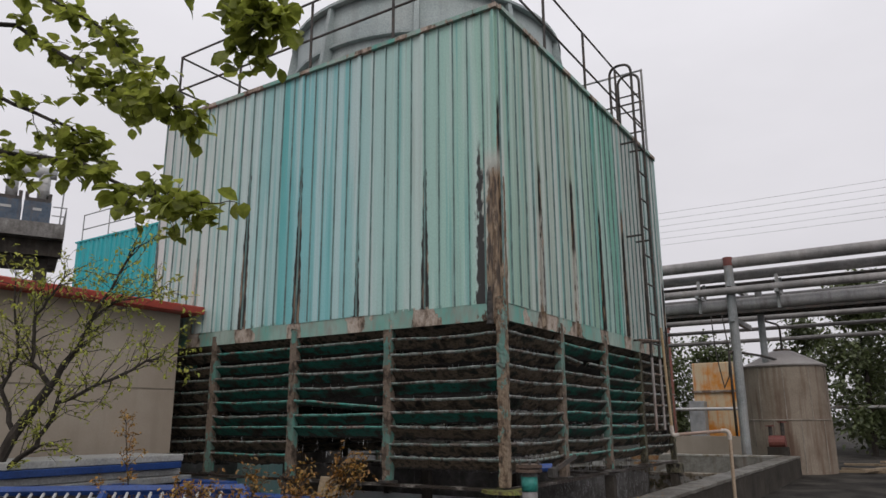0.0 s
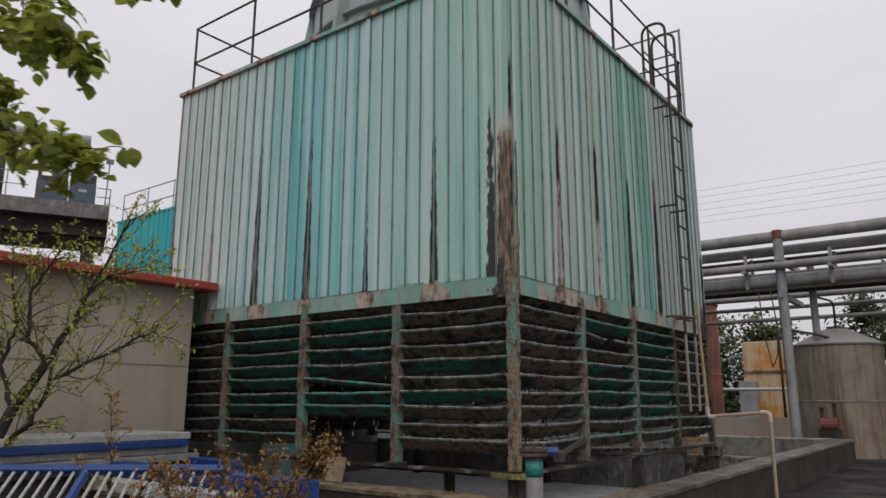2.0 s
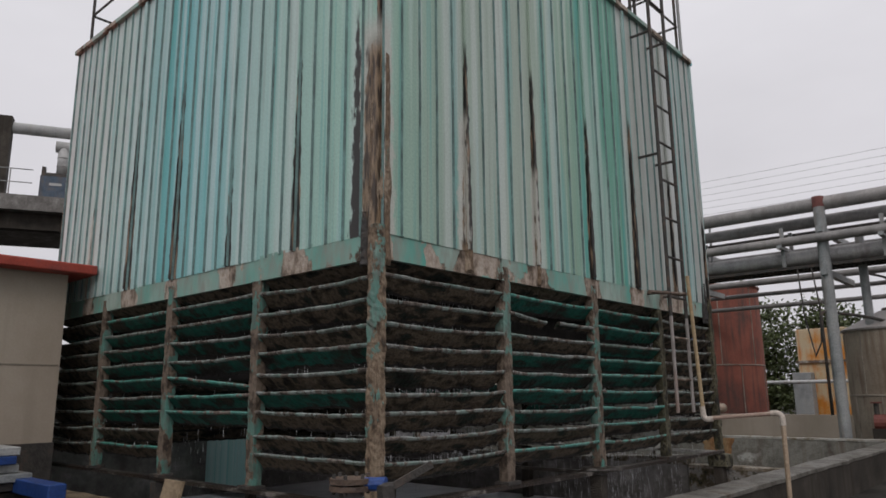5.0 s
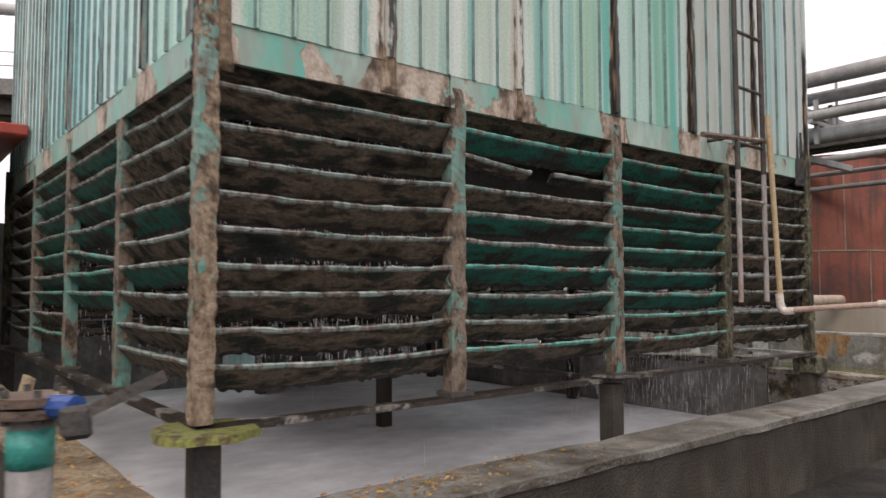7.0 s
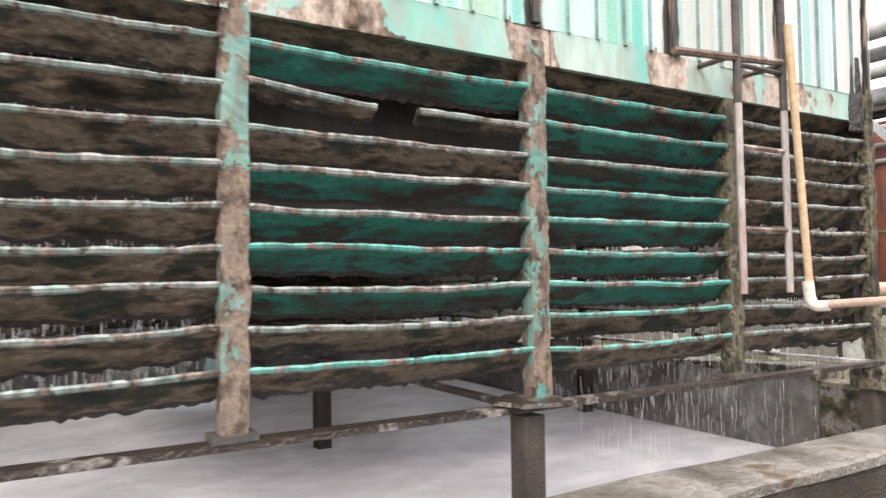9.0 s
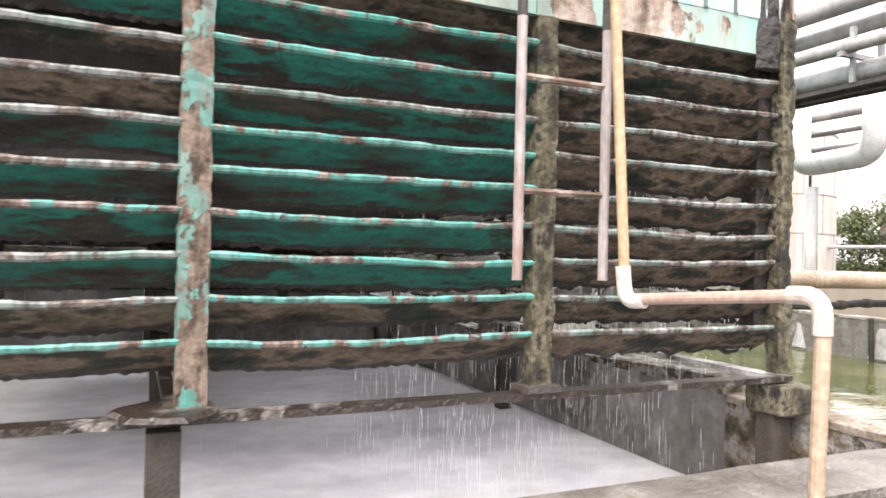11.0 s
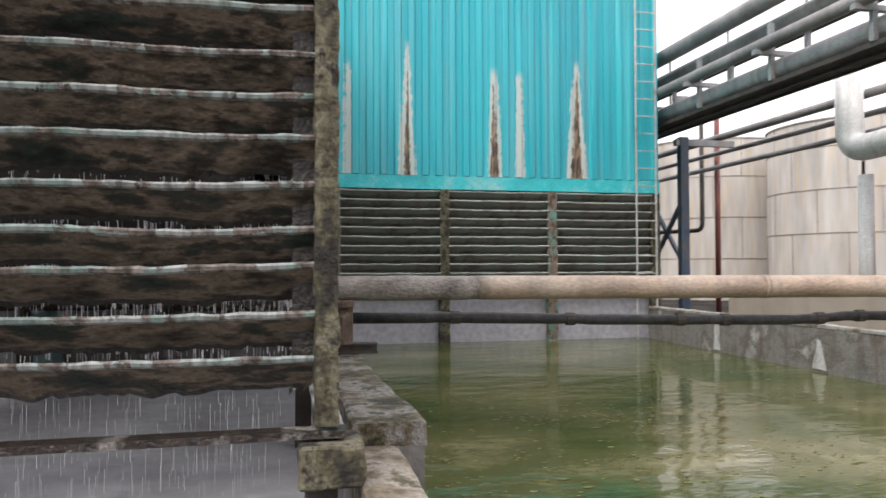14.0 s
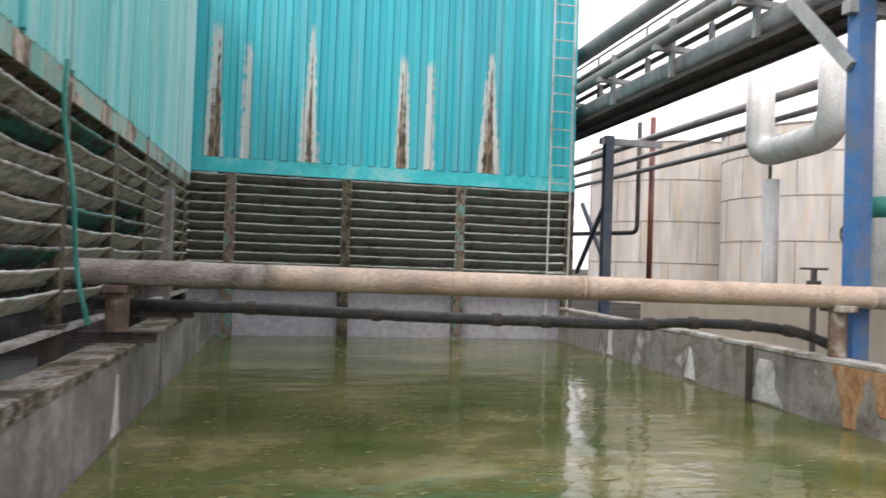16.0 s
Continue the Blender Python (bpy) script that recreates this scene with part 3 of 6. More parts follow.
def mesh_of(name, bm, mats, smooth=False):
    me = bpy.data.meshes.new(name)
    bm.to_mesh(me)
    bm.free()
    for m in (mats if isinstance(mats, (list, tuple)) else [mats]):
        me.materials.append(m)
    if smooth:
        for p in me.polygons:
            p.use_smooth = True
    return me


def part(name, bm, mats, parent=None, label="", smooth=False):
    """One mesh object under a thing or part; its coordinates are those of the world."""
    me = bm if isinstance(bm, bpy.types.Mesh) else mesh_of(name, bm, mats, smooth)
    ob = new(name, me)
    if parent is not None:
        ob.parent = parent
        top = parent
        off = Vector(parent.location)
        while top.parent is not None:
            top = top.parent
            off += Vector(top.location)
        ob.location = -off
    if label:
        ob["label"] = label
    return ob


def single(name, bm, mats, label, category, group="", kind="", smooth=False):
    return tagged(part(name, bm, mats, None, "", smooth), label, category, group, kind)


def box(bm, x0, x1, y0, y1, z0, z1, bevel=0.0, mat=0):
    vs = [bm.verts.new(p) for p in ((x0, y0, z0), (x1, y0, z0), (x1, y1, z0), (x0, y1, z0), (x0, y0, z1), (x1, y0, z1), (x1, y1, z1), (x0, y1, z1))]
    fs = [bm.faces.new([vs[i] for i in q]) for q in ((3, 2, 1, 0), (4, 5, 6, 7), (0, 1, 5, 4), (1, 2, 6, 5), (2, 3, 7, 6), (3, 0, 4, 7))]
    for f in fs:
        f.material_index = mat
    if bevel:
        edges = {e for f in fs for e in f.edges}
        bmesh.ops.bevel(bm, geom=list(edges), offset=bevel, segments=1, affect="EDGES")
    return bm


def boxed(*a, **k):
    return box(bmesh.new(), *a, **k)


def beam(bm, p, q, w, h):
    """A square bar from p to q."""
    p, q = Vector(p), Vector(q)
    d = (q - p).normalized()
    side = d.cross(Vector((0, 0, 1)))
    if side.length < 1e-3:
        side = Vector((1, 0, 0))
    side.normalize()
    up = side.cross(d).normalized()
    ring = [side * (sx * w / 2) + up * (sz * h / 2) for sx, sz in ((-1, -1), (1, -1), (1, 1), (-1, 1))]
    a = [bm.verts.new(p + r) for r in ring]
    b = [bm.verts.new(q + r) for r in ring]
    bm.faces.new(a)
    bm.faces.new(b[::-1])
    for i in range(4):
        j = (i + 1) % 4
        bm.faces.new((a[j], a[i], b[i], b[j]))
    return bm


def tube(bm, pts, r, n=10, r_end=None, caps=True):
    """A round pipe along points."""
    pts = [Vector(p) for p in pts]
    rings = []
    last = None
    for i, p in enumerate(pts):
        a = pts[i] - pts[i - 1] if i else pts[1] - pts[0]
        b = pts[i + 1] - pts[i] if i + 1 < len(pts) else a
        d = (a.normalized() + b.normalized()).normalized()
        if last is None:
            s = d.cross(Vector((0, 0, 1)) if abs(d.z) < 0.9 else Vector((1, 0, 0))).normalized()
        else:
            s = (last - d * last.dot(d)).normalized()
        last = s
        t = d.cross(s)
        k = 1 / max(0.5, math.sqrt(max(0.0, (1 + a.normalized().dot(b.normalized())) / 2)))
        rr = r if r_end is None else r + (r_end - r) * i / (len(pts) - 1)
        rings.append([bm.verts.new(p + (s * math.cos(2 * math.pi * j / n) + t * math.sin(2 * math.pi * j / n)) * rr * (k if 0 < i < len(pts) - 1 else 1)) for j in range(n)])
    for a, b in zip(rings, rings[1:]):
        for j in range(n):
            bm.faces.new((a[j], a[(j + 1) % n], b[(j + 1) % n], b[j]))
    if caps:
        bm.faces.new(rings[0][::-1])
        bm.faces.new(rings[-1])
    return bm


def tubed(pts, r, n=10, r_end=None):
    return tube(bmesh.new(), pts, r, n, r_end)


def bend(pts, radius, steps=5):
    """Round the corners of a path."""
    pts = [Vector(p) for p in pts]
    out = [pts[0]]
    for i in range(1, len(pts) - 1):
        a, p, b = pts[i - 1], pts[i], pts[i + 1]
        u, v = (a - p).normalized(), (b - p).normalized()
        s, e = p + u * radius, p + v * radius
        for k in range(steps + 1):
            t = k / steps
            out.append(s * (1 - t) ** 2 + p * 2 * t * (1 - t) + e * t * t)
    out.append(pts[-1])
    return out


def lathe(bm, cx, cy, prof, n=48):
    """Turned body: prof = [(radius, z), ...]."""
    rings = [[bm.verts.new((cx + r * math.cos(2 * math.pi * j / n), cy + r * math.sin(2 * math.pi * j / n), z)) for j in range(n)] for r, z in prof]
    for a, b in zip(rings, rings[1:]):
        for j in range(n):
            bm.faces.new((a[j], a[(j + 1) % n], b[(j + 1) % n], b[j]))
    return bm


def rough_up(bm, amount, scale):
    for v in bm.verts:
        v.co += noise.noise_vector(v.co * scale) * amount
    return bm


# ---- ground, basins and pool ----
WATER = -0.15
TOP = 0.52                      # top of the basin walls
X0, X1, Y0, Y1 = -10.25, -3.75, 7.3, 13.8   # first cooling tower


def sheet_with_hole():
    bm = bmesh.new()
    xs, ys = (-400, -26.0, -2.6, 400), (-400, 6.62, 21.15, 400)
    for i in range(3):
        for j in range(3):
            if (i, j) == (1, 1):
                continue
            bm.faces.new([bm.verts.new(p) for p in ((xs[i], ys[j], 0), (xs[i + 1], ys[j], 0), (xs[i + 1], ys[j + 1], 0), (xs[i], ys[j + 1], 0))])
    bmesh.ops.remove_doubles(bm, verts=bm.verts, dist=0.001)
    return bm


single("ground", sheet_with_hole(), M_GROUND, "dark wet concrete and earth yard", "ground", kind="structure")


def basin_wall(name, x0, x1, y0, y1, body, label, cope=None, z1=TOP, rise=None):
    w = thing(name, label, "wall", kind="structure", at=((x0 + x1) / 2, (y0 + y1) / 2, 0))
    part("wall_body", boxed(x0, x1, y0, y1, -1.2, z1 - 0.05), body, w)
    long_x = x1 - x0 > y1 - y0
    length = (x1 - x0) if long_x else (y1 - y0)
    n = max(1, round(length / 2.4))
    for i in range(n):
        bm = bmesh.new()
        a, b = i / n, (i + 1) / n
        steps = 10
        o = 0.012
        rows = []
        for k in range(steps + 1):
            t = a + (b - a) * k / steps
            if k == 0:
                t += 0.003 / length
            c = (x0 + (x1 - x0) * t) if long_x else (y0 + (y1 - y0) * t)
            ring = []
            for s, z in ((-o, z1 - 0.049), (-o, z1 - 0.008), (0.012, z1), (0.5, z1 + 0.002), (-0.012, z1), (o, z1 - 0.008), (o, z1 - 0.049)):
                idx = len(ring)
                if long_x:
                    y = (y0 + s) if idx < 3 else ((y0 + y1) / 2 if idx == 3 else y1 + s)
                    p = Vector((c, y, z))
                else:
                    x = (x0 + s) if idx < 3 else ((x0 + x1) / 2 if idx == 3 else x1 + s)
                    p = Vector((x, c, z))
                if rise and p.z > z1 - 0.03:
                    p.z += rise[1] * min(1.0, max(0.0, (p.x - rise[0]) / 1.5))
                p += noise.noise_vector(p * 3.1) * 0.012 + noise.noise_vector(p * 11) * 0.007
                ring.append(bm.verts.new(p))
            rows.append(ring)
        for r, q in zip(rows, rows[1:]):
            for k in range(6):
                bm.faces.new((r[k], r[k + 1], q[k + 1], q[k]))
        for end in (rows[0], rows[-1]):
            bm.faces.new(end)
        bmesh.ops.recalc_face_normals(bm, faces=bm.faces)
        part("coping", bm, cope or M_COPE, w)
    return w


basin_wall("wall_walkway", -2.95, -2.6, 6.62, 21.15, M_CONC, "low stained concrete basin wall beside the walkway")
basin_wall("wall_front", -16.0, -2.96, 6.62, 6.95, M_CONC, "low mossy concrete wall before the tower basin", M_COPEB)
basin_wall("wall_middle", -14.36, -4.3, 13.94, 14.28, M_CONCP, "low concrete wall between tower basin and pool", M_COPEM, 0.535, (-6.0, 0.07))
basin_wall("wall_middle_end", -4.28, -2.96, 13.92, 14.13, M_COPEM, "broken low end of the wall between basin and pool", M_COPEN, 0.5)
basin_wall("wall_far", -14.36, -2.96, 20.95, 21.15, M_CONCR, "low pale stained concrete wall of the pool", M_COPEP)
# height added to block sky seen through the louvres, in place of mist
single("wall_basin_back", boxed(-11.9, -11.6, 6.96, 13.91, -1.2, 2.3), M_CONCP, "concrete back wall of the basin, raised to screen off the sky", "wall", kind="structure")
single("basin_floor", boxed(-26.0, -2.6, 6.62, 21.15, -1.3, -1.21), M_CONC, "concrete floor under the water", "floor", kind="structure")


def pool_surface(x0, x1, y0, y1, z):
    bm = bmesh.new()
    bm.faces.new([bm.verts.new(p) for p in ((x0, y0, z), (x1, y0, z), (x1, y1, z), (x0, y1, z))])
    return bm


single("water_pool", pool_surface(-14.9, -2.95, 14.1, 20.95, WATER), M_POOL, "murky green pool water with slow ripples", "water", kind="structure")
single("water_basin", pool_surface(-11.6, -2.95, 6.95, 14.08, WATER), M_BASIN, "grey churned basin water under the tower, paled for the mist above", "water", kind="structure")


# ---- cooling towers ----
class Face:
    """One side of a tower: u along it, d outwards."""

    def __init__(self, o, along, out):
        self.o, self.a, self.n = Vector(o), Vector(along), Vector(out)

    def at(self, u, d, z):
        return self.o + self.a * u + self.n * d + Vector((0, 0, z))


def fbox(bm, face, u0, u1, d0, d1, z0, z1, mat=0):
    vs = [bm.verts.new(face.at(*p)) for p in ((u0, d0, z0), (u1, d0, z0), (u1, d1, z0), (u0, d1, z0), (u0, d0, z1), (u1, d0, z1), (u1, d1, z1), (u0, d1, z1))]
    fs = [bm.faces.new([vs[i] for i in q]) for q in ((3, 2, 1, 0), (4, 5, 6, 7), (0, 1, 5, 4), (1, 2, 6, 5), (2, 3, 7, 6), (3, 0, 4, 7))]
    for f in fs:
        f.material_index = mat
    bmesh.ops.recalc_face_normals(bm, faces=fs)
    return bm


def corrugated(face, u0, u1, z0, z1, pitch, rib, height, flat=False):
    """One sheet: narrow standing ribs (or broad trapezes) with a slightly bowed skin."""
    bm = bmesh.new()
    prof = []
    n = max(1, round((u1 - u0) / pitch))
    p = (u1 - u0) / n
    for i in range(n):
        a = u0 + i * p
        if flat:
            prof += [(a, 0.0), (a + p * 0.42, 0.0), (a + p * 0.5, height), (a + p * 0.92, height)]
        else:
            prof += [(a, 0.0), (a + 0.008, height), (a + 0.008 + rib, height), (a + 0.02 + rib, 0.0), (a + p * 0.6, 0.003)]
    prof.append((u1 - 0.003, 0.0))
    rows = []
    steps = 6
    for k in range(steps + 1):
        z = z0 + (z1 - z0) * k / steps
        rows.append([bm.verts.new(face.at(u, d + 0.006 * noise.noise(Vector((u * 1.3, z * 0.9, face.o.x))), z + (0.012 * noise.noise(Vector((u * 2.0, 3.0, 1.0))) if k == 0 else 0))) for u, d in prof])
    back = [[bm.verts.new(face.at(u, -0.02, z)) for u in (u0, u1 - 0.003)] for z in (z0, z1)]
    for a, b in zip(rows, rows[1:]):
        for j in range(len(prof) - 1):
            f = bm.faces.new((a[j], a[j + 1], b[j + 1], b[j]))
            # rib flanks take slot 1, where the shade is put into the colour
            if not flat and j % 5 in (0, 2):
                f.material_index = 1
    bm.faces.new([back[0][1], back[0][0], back[1][0], back[1][1]])
    bm.faces.new([back[0][0], back[0][1]] + rows[0][::-1])
    bm.faces.new([back[1][1], back[1][0]] + rows[-1])
    bm.faces.new([back[0][0], rows[0][0]] + [r[0] for r in rows[1:]] + [back[1][0]])
    bm.faces.new([back[0][1], back[1][1]] + [r[-1] for r in rows[::-1]])
    bmesh.ops.recalc_face_normals(bm, faces=bm.faces)
    return bm


def louvre(face, u0, u1, z, mats, sag=0.0, tilt=0.0, depth=0.115, drop=0.118, ragged=0.012, seed=0.0, lip=0.021, mitre=None):
    """One blade: a folded flat front lip, and a sludged sheet that falls inwards to a ragged lower edge."""
    bm = bmesh.new()
    steps = 56
    rows = []
    for k in range(steps + 1):
        t = k / steps
        u = u0 + (u1 - u0) * t
        bow = -sag * 4 * t * (1 - t) + tilt * (t - 0.5) + 0.010 * noise.noise(Vector((u * 2.6, seed, 0.0))) + 0.004 * noise.noise(Vector((u * 9, seed + 4, 0.0)))
        h = lip * (0.86 + 0.22 * noise.noise(Vector((u * 11, seed + 9, 0.0))) + 0.12 * noise.noise(Vector((u * 31, seed, 0.0))))
        rag = ragged * (0.3 + abs(noise.noise(Vector((u * 7, seed + 5, 0.0)))) * 2.0)
        tooth = 0.02 * max(0.0, noise.noise(Vector((u * 38, seed + 2, 0.0))) + 0.2) if ragged > 0.007 else 0.0
        belly = 0.010 * noise.noise(Vector((u * 5, seed + 7, 0.0)))
        zz = z + bow
        prof = ((0.0, zz - 0.8 * h), (0.75 * lip, zz - 0.35 * h), (lip, zz + 0.45 * h), (0.55 * lip, zz + h), (-0.02, zz + 0.8 * h),
                (-depth, zz - drop - rag + 0.02), (-depth - 0.004, zz - drop - rag - tooth), (-depth + 0.012, zz - drop - rag + 0.016), (-depth * 0.45 + belly, zz - drop * 0.55 - rag * 0.5))
        rows.append([bm.verts.new(face.at(max(mitre[0] - d, min(mitre[1] + d, u)) if mitre and d < 0 else u, d, q)) for d, q in prof])
    n = 9
    for a, b in zip(rows, rows[1:]):
        for j in range(n):
            f = bm.faces.new((a[j], a[(j + 1) % n], b[(j + 1) % n], b[j]))
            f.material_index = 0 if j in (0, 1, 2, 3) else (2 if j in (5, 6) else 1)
    for end in (rows[0], rows[-1]):
        f = bm.faces.new(end)
        f.material_index = 1
    bmesh.ops.recalc_face_normals(bm, faces=bm.faces)
    return bm


def post_mesh(face, u, z0, z1, w, d, crust, seed):
    """A channel post, worn and scaled."""
    bm = bmesh.new()
    steps = 70
    n = 12
    rows = []
    for k in range(steps + 1):
        z = z0 + (z1 - z0) * k / steps
        ring = []
        for j in range(n):
            a = 2 * math.pi * (j + 0.5) / n
            c, s = math.cos(a), math.sin(a)
            m = max(abs(c), abs(s)) ** 0.85
            g = 1 + crust * noise.noise(Vector((c * 2 + seed, s * 2, z * 9))) * 2 + crust * noise.noise(Vector((c * 5 + seed, s * 5, z * 34))) * 1.6
            ring.append(bm.verts.new(face.at(u + c / m * w / 2 * g, -d / 2 + s / m * d / 2 * g + 0.02, z)))
        rows.append(ring)
    for a, b in zip(rows, rows[1:]):
        for j in range(n):
            bm.faces.new((a[j], a[(j + 1) % n], b[(j + 1) % n], b[j]))
    bm.faces.new(rows[0])
    bm.faces.new(rows[-1])
    bmesh.ops.recalc_face_normals(bm, faces=bm.faces)
    return bm


FRONT = Face((X0, Y0, 0), (1, 0, 0), (0, -1, 0))      # faces -y
SIDE = Face((X1, Y0, 0), (0, 1, 0), (1, 0, 0))        # faces the walkway
REAR = Face((X1, Y1, 0), (-1, 0, 0), (0, 1, 0))       # faces the pool
BACK = Face((X0, Y1, 0), (0, -1, 0), (-1, 0, 0))

tower = thing("cooling_tower", "faded aqua and teal corrugated cooling tower over a basin, rust-streaked", "cooling tower", at=((X0 + X1) / 2, (Y0 + Y1) / 2, 0.65))
W = X1 - X0
GZ0, GZ1, ROOF = 2.55, 2.79, 6.5
LOUVRE_Z = [2.585, 2.415, 2.225, 2.04, 1.87, 1.69, 1.52, 1.35, 1.175, 1.0]
for fi, face in enumerate((FRONT, SIDE, REAR, BACK)):
    sheets = 6
    for i in range(sheets):
        a, b = W * i / sheets, W * (i + 1) / sheets
        bm = corrugated(face, a, b, GZ1 - 0.035, ROOF, 0.2167, 0.012, 0.022)
        for v in bm.verts:
            v.co += face.n * 0.018
        part("cladding_panel", bm, [M_CLAD, M_RIB_SHADE] if fi < 2 else [M_CLAD_BACK, M_CLAD_BACK], tower)
        if fi < 3:
            fb = bmesh.new()
            fbox(fb, face, b - 0.04, b + (0.012 if i < sheets - 1 else 0), 0.022, 0.05, GZ1 - 0.02, ROOF - 0.01)
            part("seam_strip", fb, M_CLAD if fi < 2 else M_CLAD_BACK, tower)
    # fascia girt, in lengths with a slight step between
    cuts = [0, 1.55, 3.1, 3.35, 4.8, W] if fi == 1 else [0, 1.62, 3.25, 4.9, W]
    for k, (a, b) in enumerate(zip(cuts, cuts[1:])):
        bm = bmesh.new()
        fbox(bm, face, a + 0.004, b - 0.004, -0.05, 0.012 + 0.006 * (k % 2), GZ0, GZ1 - 0.005)
        part("fascia", bm, M_GIRT, tower)
    bm = bmesh.new()
    fbox(bm, face, *((-0.05, W + 0.05) if fi in (0, 2) else (0.004, W - 0.004)), 0.0, 0.075, ROOF + 0.002, ROOF + 0.06)
    part("top_trim", bm, M_GIRT if fi != 2 else M_GIRT2, tower, "teal edge trim along the roof")
    # posts
    feet = [1.62, 3.25, 4.87]
    for k, u in enumerate(feet):
        pm = M_MOSSY if (fi == 1 and k == 2) or fi >= 2 else M_POST
        bm = post_mesh(face, u, 0.73, GZ0 + 0.13 if k < 2 else GZ0 + 0.002, 0.125, 0.1, 0.06, fi * 7 + k)
        part("post", bm, pm, tower)
        bm = bmesh.new()
        fbox(bm, face, u - 0.1, u + 0.09, -0.1, 0.06, 0.715, 0.745)
        rough_up(bm, 0.01, 8)
        part("foot_plate", bm, M_DARK, tower)
    # louvres
    ends = [0.0, 1.62, 3.25, 4.87, W]
    for bay in range(4):
        green = (fi == 0 and bay in (1, 2)) or (fi == 1 and bay == 2)
        for k, z in enumerate(LOUVRE_Z):
            rng = random.Random(fi * 100 + bay * 17 + k)
            sag = rng.uniform(0.0, 0.018) + (0.02 if bay == 0 and k > 7 else 0.0)
            tilt = rng.uniform(-0.012, 0.012)
            teal = green or (fi == 1 and bay == 1 and rng.random() < 0.75) or (fi != 1 and bay == 3 and rng.random() < 0.25) or (fi == 2 and rng.random() < 0.15)
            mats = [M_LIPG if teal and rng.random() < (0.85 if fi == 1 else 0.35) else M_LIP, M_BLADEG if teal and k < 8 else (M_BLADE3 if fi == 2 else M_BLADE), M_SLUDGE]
            if fi == 2 and not teal:
                mats[0] = M_LIP3
            u0, u1 = ends[bay] + (0.05 if bay else 0.0), ends[bay + 1] - (0.05 if bay < 3 else 0.0)
            if fi == 0 and bay == 2 and k > 7:
                continue
            if k == 0:
                part("louvre", louvre(face, u0, u1, z - 0.012, [M_BLADE, M_BLADE], 0.0, 0.0, 0.2, 0.125, 0.02, seed=bay + fi * 3.0, lip=0.006, mitre=(0, W)), [M_BLADE, M_BLADE, M_SLUDGE], tower)
                continue
            if fi == 1 and bay == 1 and k == 2:
                part("louvre", louvre(face, u0, u0 + 0.62, z, mats, 0.0, -0.05, 0.05, 0.05, seed=k), mats, tower, "broken louvre stub, hanging")
                part("louvre", louvre(face, u0 + 0.85, u1, z - 0.02, mats, 0.0, -0.01, 0.05, 0.045, seed=k + 3), mats, tower, "broken louvre stub")
                continue
            if fi == 0 and bay == 2 and k == 5:
                part("louvre", louvre(face, u0, u1, z - 0.04, mats, 0.0, -0.11, 0.05, 0.05, seed=k), mats, tower, "slipped louvre hanging aslant")
                continue
            part("louvre", louvre(face, u0, u1, z + rng.uniform(-0.012, 0.012), mats, sag, tilt, 0.115 if fi < 2 else 0.17, 0.118 if fi < 2 else 0.145, ragged=0.02 if bay in (0, 3) else 0.01, seed=k * 3.1 + bay * 11 + fi, mitre=(0, W)), mats, tower)

# corner posts with lime crust
for k, (cx, cy, mat, crust) in enumerate(((X1, Y0, M_CORNER, 0.09), (X1, Y1, M_MOSSY, 0.1), (X0, Y0, M_MOSSY, 0.05), (X0, Y1, M_MOSSY, 0.05))):
    corner = Face((cx, cy, 0), (1, 0, 0), (0, -1, 0))
    bm = post_mesh(corner, 0.0, 0.73, GZ1 + 0.02, *((0.105, 0.105) if k == 0 else (0.095, 0.095)), crust, k * 5)
    for v in bm.verts:
        v.co.y -= 0.055
    part("corner_post", bm, mat, tower, "crusted brown corner post" if k == 0 else "mossy dark corner post")

# added block: stands in for the deep shade behind the rear corner post
part("corner_lining", rough_up(boxed(X1 - 0.16, X1 - 0.05, Y1 - 0.16, Y1 - 0.05, 0.95, 2.54), 0.008, 9), M_SLUDGE, tower, "black block added for the dark gap at the corner")

# peeled, crusted sheet at the walkway corner
def crust_strip(face, u_mid, z0, z1, w0, w1, seed, thick=1.0):
    bm = bmesh.new()
    nz, nu = 60, 9
    grid = []
    for i in range(nz + 1):
        t = i / nz
        z = z0 + (z1 - z0) * t
        w = (w0 + (w1 - w0) * t) * (0.75 + 0.6 * abs(noise.noise(Vector((seed, z * 4, 0.3)))))
        row = []
        for j in range(nu + 1):
            s = j / nu
            u = u_mid + (s - 0.5) * w
            d = 0.026 * thick + 0.026 * thick * math.sin(math.pi * s) * (0.5 + abs(noise.noise(Vector((u * 14, z * 9, seed)))) * 1.6) * (1 - t * 0.4)
            if j in (0, nu) or i in (0, nz):
                d = 0.014 * thick
            row.append(bm.verts.new(face.at(u, d, z)))
        grid.append(row)
    for a, b in zip(grid, grid[1:]):
        for j in range(nu):
            bm.faces.new((a[j], a[j + 1], b[j + 1], b[j]))
    bmesh.ops.recalc_face_normals(bm, faces=bm.faces)
    return bm


part("rust_crust", crust_strip(FRONT, W - 0.05, 2.5, 4.4, 0.13, 0.09, 1.0), M_CRUST, tower, "flaking brown rust crust", smooth=True)
part("rust_crust", crust_strip(SIDE, 0.05, 2.5, 4.3, 0.14, 0.07, 2.0), M_CRUST, tower, "flaking brown rust crust", smooth=True)
part("rust_run", crust_strip(SIDE, W - 0.16, 2.46, 3.05, 0.26, 0.1, 6.0), M_SLUDGE, tower, "black run of tar-like rust", smooth=True)
part("rust_run", crust_strip(FRONT, W - 0.15, 2.5, 2.95, 0.13, 0.05, 3.0), M_DARK, tower, "black run of tar-like rust", smooth=True)
